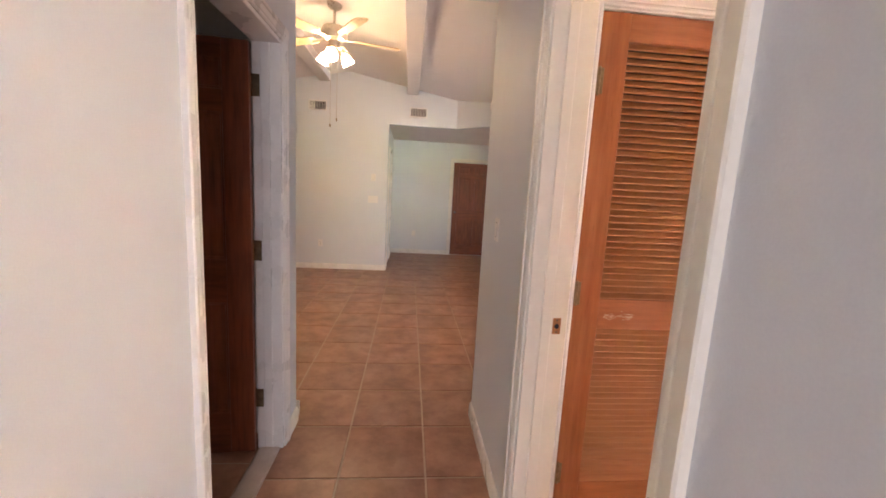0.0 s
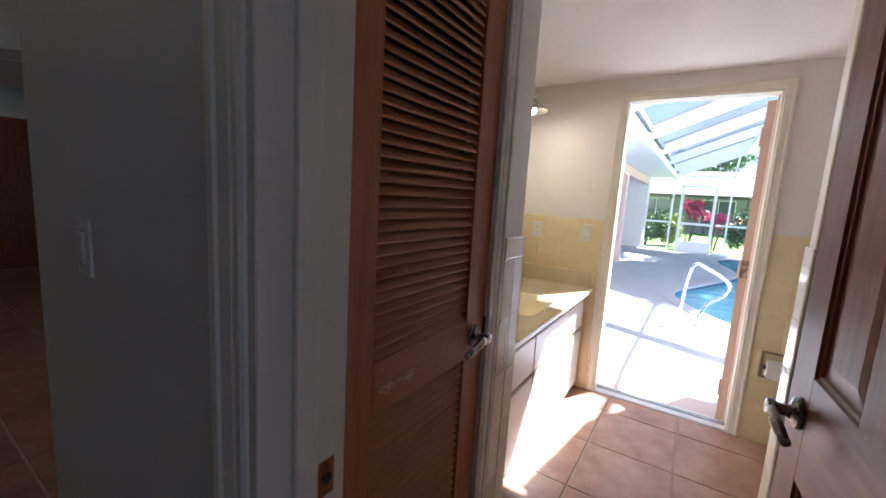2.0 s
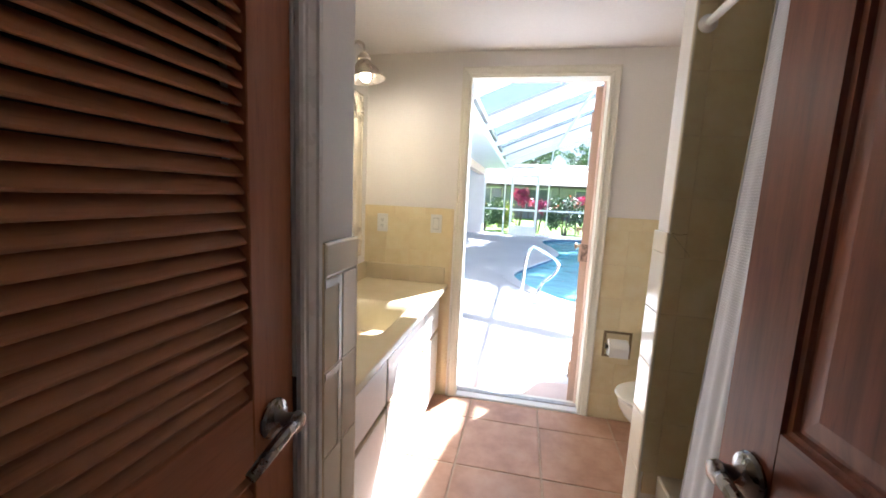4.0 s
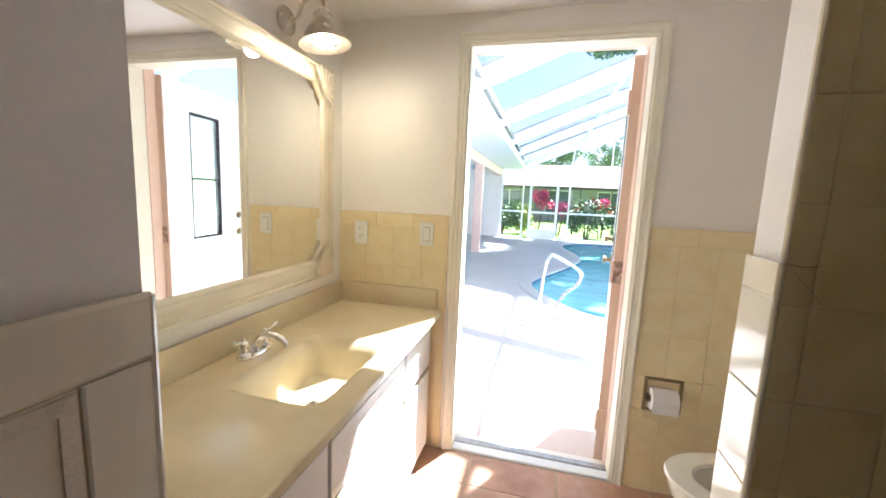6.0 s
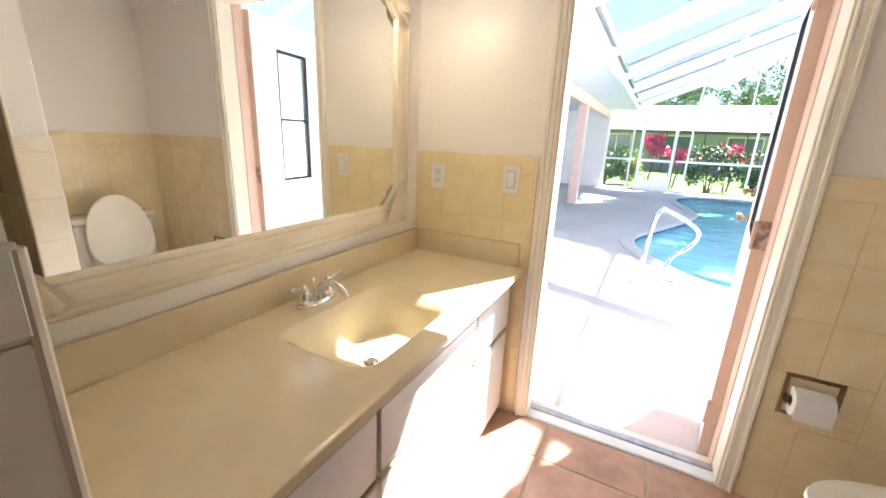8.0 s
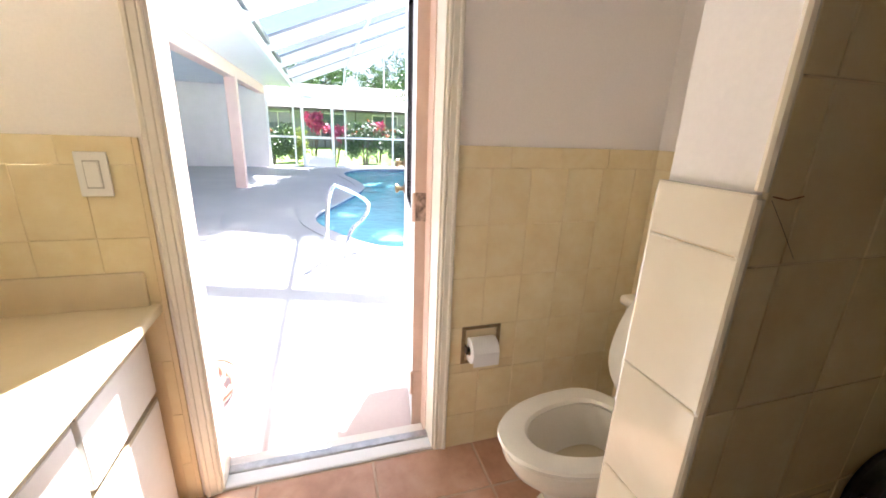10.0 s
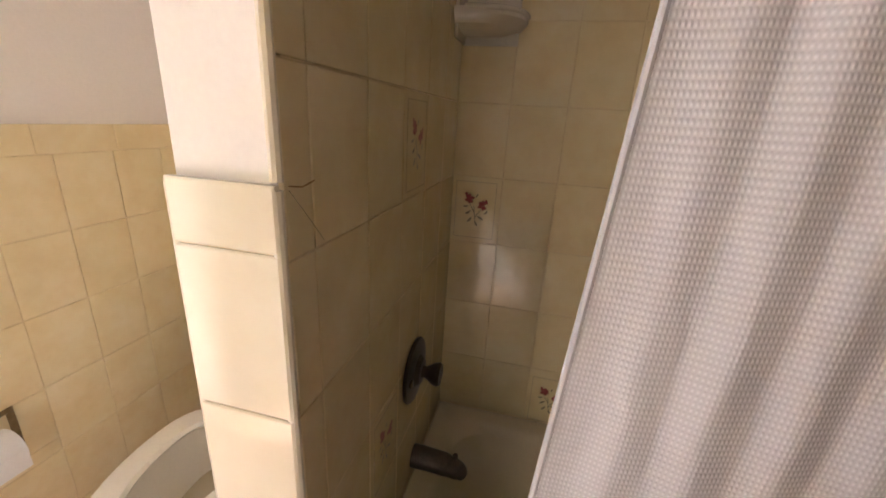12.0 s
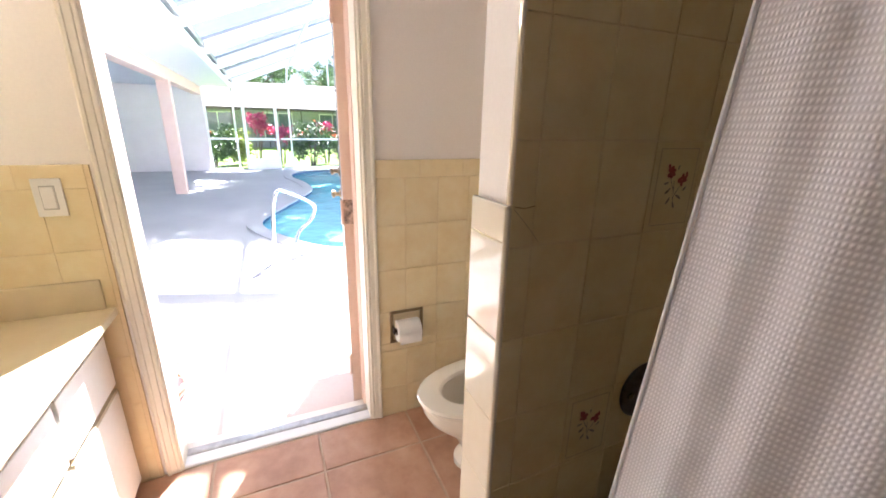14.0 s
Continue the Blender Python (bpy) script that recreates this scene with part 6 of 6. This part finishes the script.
def leaf_mat(name, c1, c2):
    m, nt, p = shader(name)
    geo = nt.nodes.new("ShaderNodeNewGeometry")
    nt.links.new(ramp(nt, geo.outputs["Random Per Island"], [(0.0, c1), (1.0, c2)]), p.inputs["Base Color"])
    p.inputs["Roughness"].default_value = 0.5
    return m


LEAF = leaf_mat("hedge_leaf", (0.035, 0.085, 0.018), (0.11, 0.21, 0.045))
LIME_LEAF = leaf_mat("croton_leaf", (0.22, 0.30, 0.04), (0.42, 0.46, 0.08))
TREE_LEAF = leaf_mat("tree_leaf", (0.05, 0.11, 0.025), (0.14, 0.24, 0.06))
MAGENTA = leaf_mat("ti_plant_leaf", (0.50, 0.035, 0.16), (0.80, 0.12, 0.30))
ORANGE = leaf_mat("orange_blossom", (0.62, 0.12, 0.03), (0.80, 0.25, 0.08))
BARK = surf("bark", (0.12, 0.09, 0.065), (0.24, 0.19, 0.14), 6, 0.9, grain=40, bump_s=0.8, bump_d=0.02)


def leaves(points, size, rnd, long=1.6):
    v, f = [], []
    for c in points:
        d = Vector((rnd.gauss(0, 1), rnd.gauss(0, 1), rnd.gauss(0.2, 0.8))).normalized()
        s = d.cross(Vector((rnd.gauss(0, 1), rnd.gauss(0, 1), rnd.gauss(0, 1)))).normalized()
        k, l = size * rnd.uniform(0.6, 1.3), long
        b = len(v)
        v += [tuple(c - d * k * l * 0.5), tuple(c + s * k * 0.36 - d * k * 0.1), tuple(c + d * k * l * 0.5), tuple(c - s * k * 0.36 - d * k * 0.1)]
        f.append((b, b + 1, b + 2, b + 3))
    return v, f


def leaf_part(name, pts, size, mat_, parent, rnd, label="", long=1.6):
    v, f = leaves(pts, size, rnd, long)
    me = bpy.data.meshes.new(name)
    me.from_pydata(v, [], f)
    me.materials.append(mat_)
    ob = new(name, me)
    ob.parent = parent
    if label:
        ob["label"] = label
    return ob


def clump(rnd, centre_, r, n):
    out = []
    for _ in range(n):
        d = Vector((rnd.gauss(0, 1), rnd.gauss(0, 1), rnd.gauss(0, 1))).normalized()
        out.append(Vector(centre_) + Vector((d.x * r[0], d.y * r[1], d.z * r[2])) * rnd.random() ** 0.4)
    return out


def bush(x, y, rx, ry, h_, seed, blossoms, mat_=LEAF, label="dense green hedge shrub with orange blossoms"):
    rnd = random.Random(seed)
    b = thing("hedge_shrub", label, "shrub", pose(x, y, GZ), "hedge")
    stems = bmesh.new()
    for i in range(7):
        tx, ty = rnd.uniform(-rx, rx) * 0.6, rnd.uniform(-ry, ry) * 0.6
        tube(stems, [(tx * 0.2, ty * 0.2, 0), (tx * 0.6, ty * 0.6, h_ * 0.35), (tx, ty, h_ * 0.75)], [0.025, 0.018, 0.008], 6)
    part("stem", stems, BARK, b)
    pts = []
    for i in range(34):
        c = (rnd.uniform(-rx, rx) * 0.85, rnd.uniform(-ry, ry) * 0.85, h_ * rnd.uniform(0.22, 0.88))
        pts += clump(rnd, c, (0.28, 0.28, 0.24), 75)
    leaf_part("foliage", pts, 0.075, mat_, b, rnd)
    if blossoms:
        fl = []
        for i in range(blossoms):
            fl += clump(rnd, (rnd.uniform(-rx, 0), rnd.uniform(-ry, ry), h_ * rnd.uniform(0.6, 1.0)), (0.07, 0.07, 0.06), 14)
        leaf_part("blossoms", fl, 0.05, ORANGE, b, rnd, "orange-red blossoms")
    return b


bush(18.1, 3.0, 0.6, 0.75, 1.45, 11, 2)
bush(18.0, -0.35, 0.6, 0.85, 1.75, 12, 9)
bush(18.2, -1.75, 0.6, 0.70, 1.55, 13, 7)
bush(18.1, -3.4, 0.6, 0.85, 1.6, 14, 5)
bush(18.3, -5.3, 0.6, 0.9, 1.6, 15, 4)
bush(19.0, 5.2, 0.7, 1.1, 1.5, 16, 2)
bush(18.9, 2.25, 0.35, 0.30, 1.35, 17, 0, LIME_LEAF, "yellow-green croton shrub among the hedge plants")


def ti_plant(x, y, h_, seed):
    rnd = random.Random(seed)
    t_ = thing("ti_plant", "tall ti plant with bright magenta leaves", "plant", pose(x, y, GZ), "ti plants")
    stems = bmesh.new()
    heads = [(rnd.uniform(-0.25, 0.25), rnd.uniform(-0.3, 0.3), h_ * rnd.uniform(0.72, 1.0)) for _ in range(6)]
    for hx, hy, hz in heads:
        tube(stems, [(hx * 0.3, hy * 0.3, 0), (hx, hy, hz)], [0.02, 0.012], 6)
    part("stem", stems, BARK, t_)
    pts = []
    for c in heads:
        pts += clump(rnd, c, (0.20, 0.22, 0.24), 34)
    leaf_part("foliage", pts, 0.13, MAGENTA, t_, rnd, "bright magenta leaves", 2.2)


ti_plant(18.5, 1.62, 1.85, 21)
ti_plant(18.9, -1.0, 1.55, 22)
ti_plant(18.7, 0.75, 1.35, 23)
ti_plant(18.6, -2.55, 1.55, 24)


def tree(name, label, x, y, trunk_h, crown_r, crown_z, seed, n_limbs=9, per=330, size=0.16):
    rnd = random.Random(seed)
    t_ = thing(name, label, "tree", pose(x, y, GZ))
    wood_ = bmesh.new()
    tube(wood_, arc_pts([(0, 0, 0), (0.1, 0.05, trunk_h * 0.5), (0, -0.1, trunk_h)], 4), [0.34 - 0.015 * i for i in range(9)], 10)
    pts = []
    for i in range(n_limbs):
        a = 2 * math.pi * i / n_limbs + rnd.uniform(-0.3, 0.3)
        r = crown_r * rnd.uniform(0.45, 0.95)
        tip = Vector((r * math.cos(a), r * math.sin(a), crown_z + rnd.uniform(-0.35, 0.8) * crown_r * 0.5))
        midp = Vector((tip.x * 0.45, tip.y * 0.45, trunk_h + (tip.z - trunk_h) * 0.6))
        tube(wood_, arc_pts([(0, -0.05, trunk_h * 0.85), midp, tip], 3), [0.17, 0.15, 0.13, 0.10, 0.07, 0.05, 0.03], 7)
        for k in range(5):
            c = midp.lerp(tip, 0.25 + 0.2 * k) + Vector((rnd.gauss(0, 0.5), rnd.gauss(0, 0.5), rnd.gauss(0.2, 0.4)))
            pts += clump(rnd, c, (0.85, 0.85, 0.5), per // 5)
    part("trunk", wood_, BARK, t_, "", True)
    leaf_part("crown", pts, size, TREE_LEAF, t_, rnd)
    return t_


# This first crown is set out of view, where it shades the far deck.
tree("oak_tree", "tall oak with a high leafy crown, added out of view to shade the deck", 18.9, -4.2, 5.6, 5.2, 9.6, 31, 20, 3200, 0.17)
tree("oak_tree", "young oak with sparse leaves behind the enclosure", 22.6, -4.6, 2.0, 2.3, 3.9, 36, 11, 420, 0.10)
tree("oak_tree", "tall oak behind the pool enclosure", 27.0, -10.5, 3.5, 5.0, 7.5, 32, 12, 900, 0.15)
tree("oak_tree", "oak far behind the neighbouring house", 46.0, 2.5, 3.0, 4.0, 5.6, 33, 12, 900, 0.16)
tree("oak_tree", "oak far behind the neighbouring house", 48.0, -7.0, 3.0, 4.5, 5.4, 34, 12, 900, 0.16)
tree("oak_tree", "oak far behind the neighbouring house", 50.0, 16.0, 3.0, 5.0, 5.6, 35, 12, 900, 0.16)

house = thing("neighbour_house", "low neighbouring house with a pale hipped roof", "house", pose(31, -1.0, GZ))
part("wall", boxes((0, 8, -13, 15, 0, 2.5)), surf("neighbour_stucco", (0.27, 0.28, 0.30), (0.34, 0.35, 0.37), 2, 0.9), house)
bm = bmesh.new()
base_, ridge_ = [bm.verts.new(q) for q in ((-1.2, -14, 2.45), (9, -14, 2.45), (9, 16, 2.45), (-1.2, 16, 2.45))], [bm.verts.new((4, -9, 4.3)), bm.verts.new((4, 11, 4.3))]
bm.faces.new((base_[3], base_[0], ridge_[0], ridge_[1])), bm.faces.new((base_[1], base_[2], ridge_[1], ridge_[0]))
bm.faces.new((base_[0], base_[1], ridge_[0])), bm.faces.new((base_[2], base_[3], ridge_[1])), bm.faces.new(base_[::-1])
part("roof", bm, surf("pale_roof_tile", (0.27, 0.24, 0.215), (0.34, 0.31, 0.28), 3, 0.9, grain=20), house, "pale beige tiled roof")
part("fascia", boxes((-1.24, -1.2, -14, 16, 2.28, 2.46)), BRONZE, house, "dark bronze fascia")
for y in range(-12, 16, 2):
    part("screen_post", boxes((-1.22, -1.16, y, y + 0.06, 0, 2.3)), BRONZE, house)
for i, y in enumerate((-10, -6.5, -3, 0.5, 4, 7.5, 11)):
    wn_ = part("window", boxes((-0.03, -0.005, y, y + 1.8, 0.5, 2.2)), plain("dark_window_glass", (0.10, 0.13, 0.15), 0.1), house, "dark sliding window")
    part("frame", boxes((-0.05, -0.03, y, y + 1.8, 2.14, 2.2), (-0.05, -0.03, y, y + 1.8, 0.5, 0.56), (-0.05, -0.03, y, y + 0.06, 0.56, 2.14), (-0.05, -0.03, y + 1.74, y + 1.8, 0.56, 2.14), (-0.05, -0.03, y + 0.87, y + 0.93, 0.56, 2.14)), ALU, wn_)
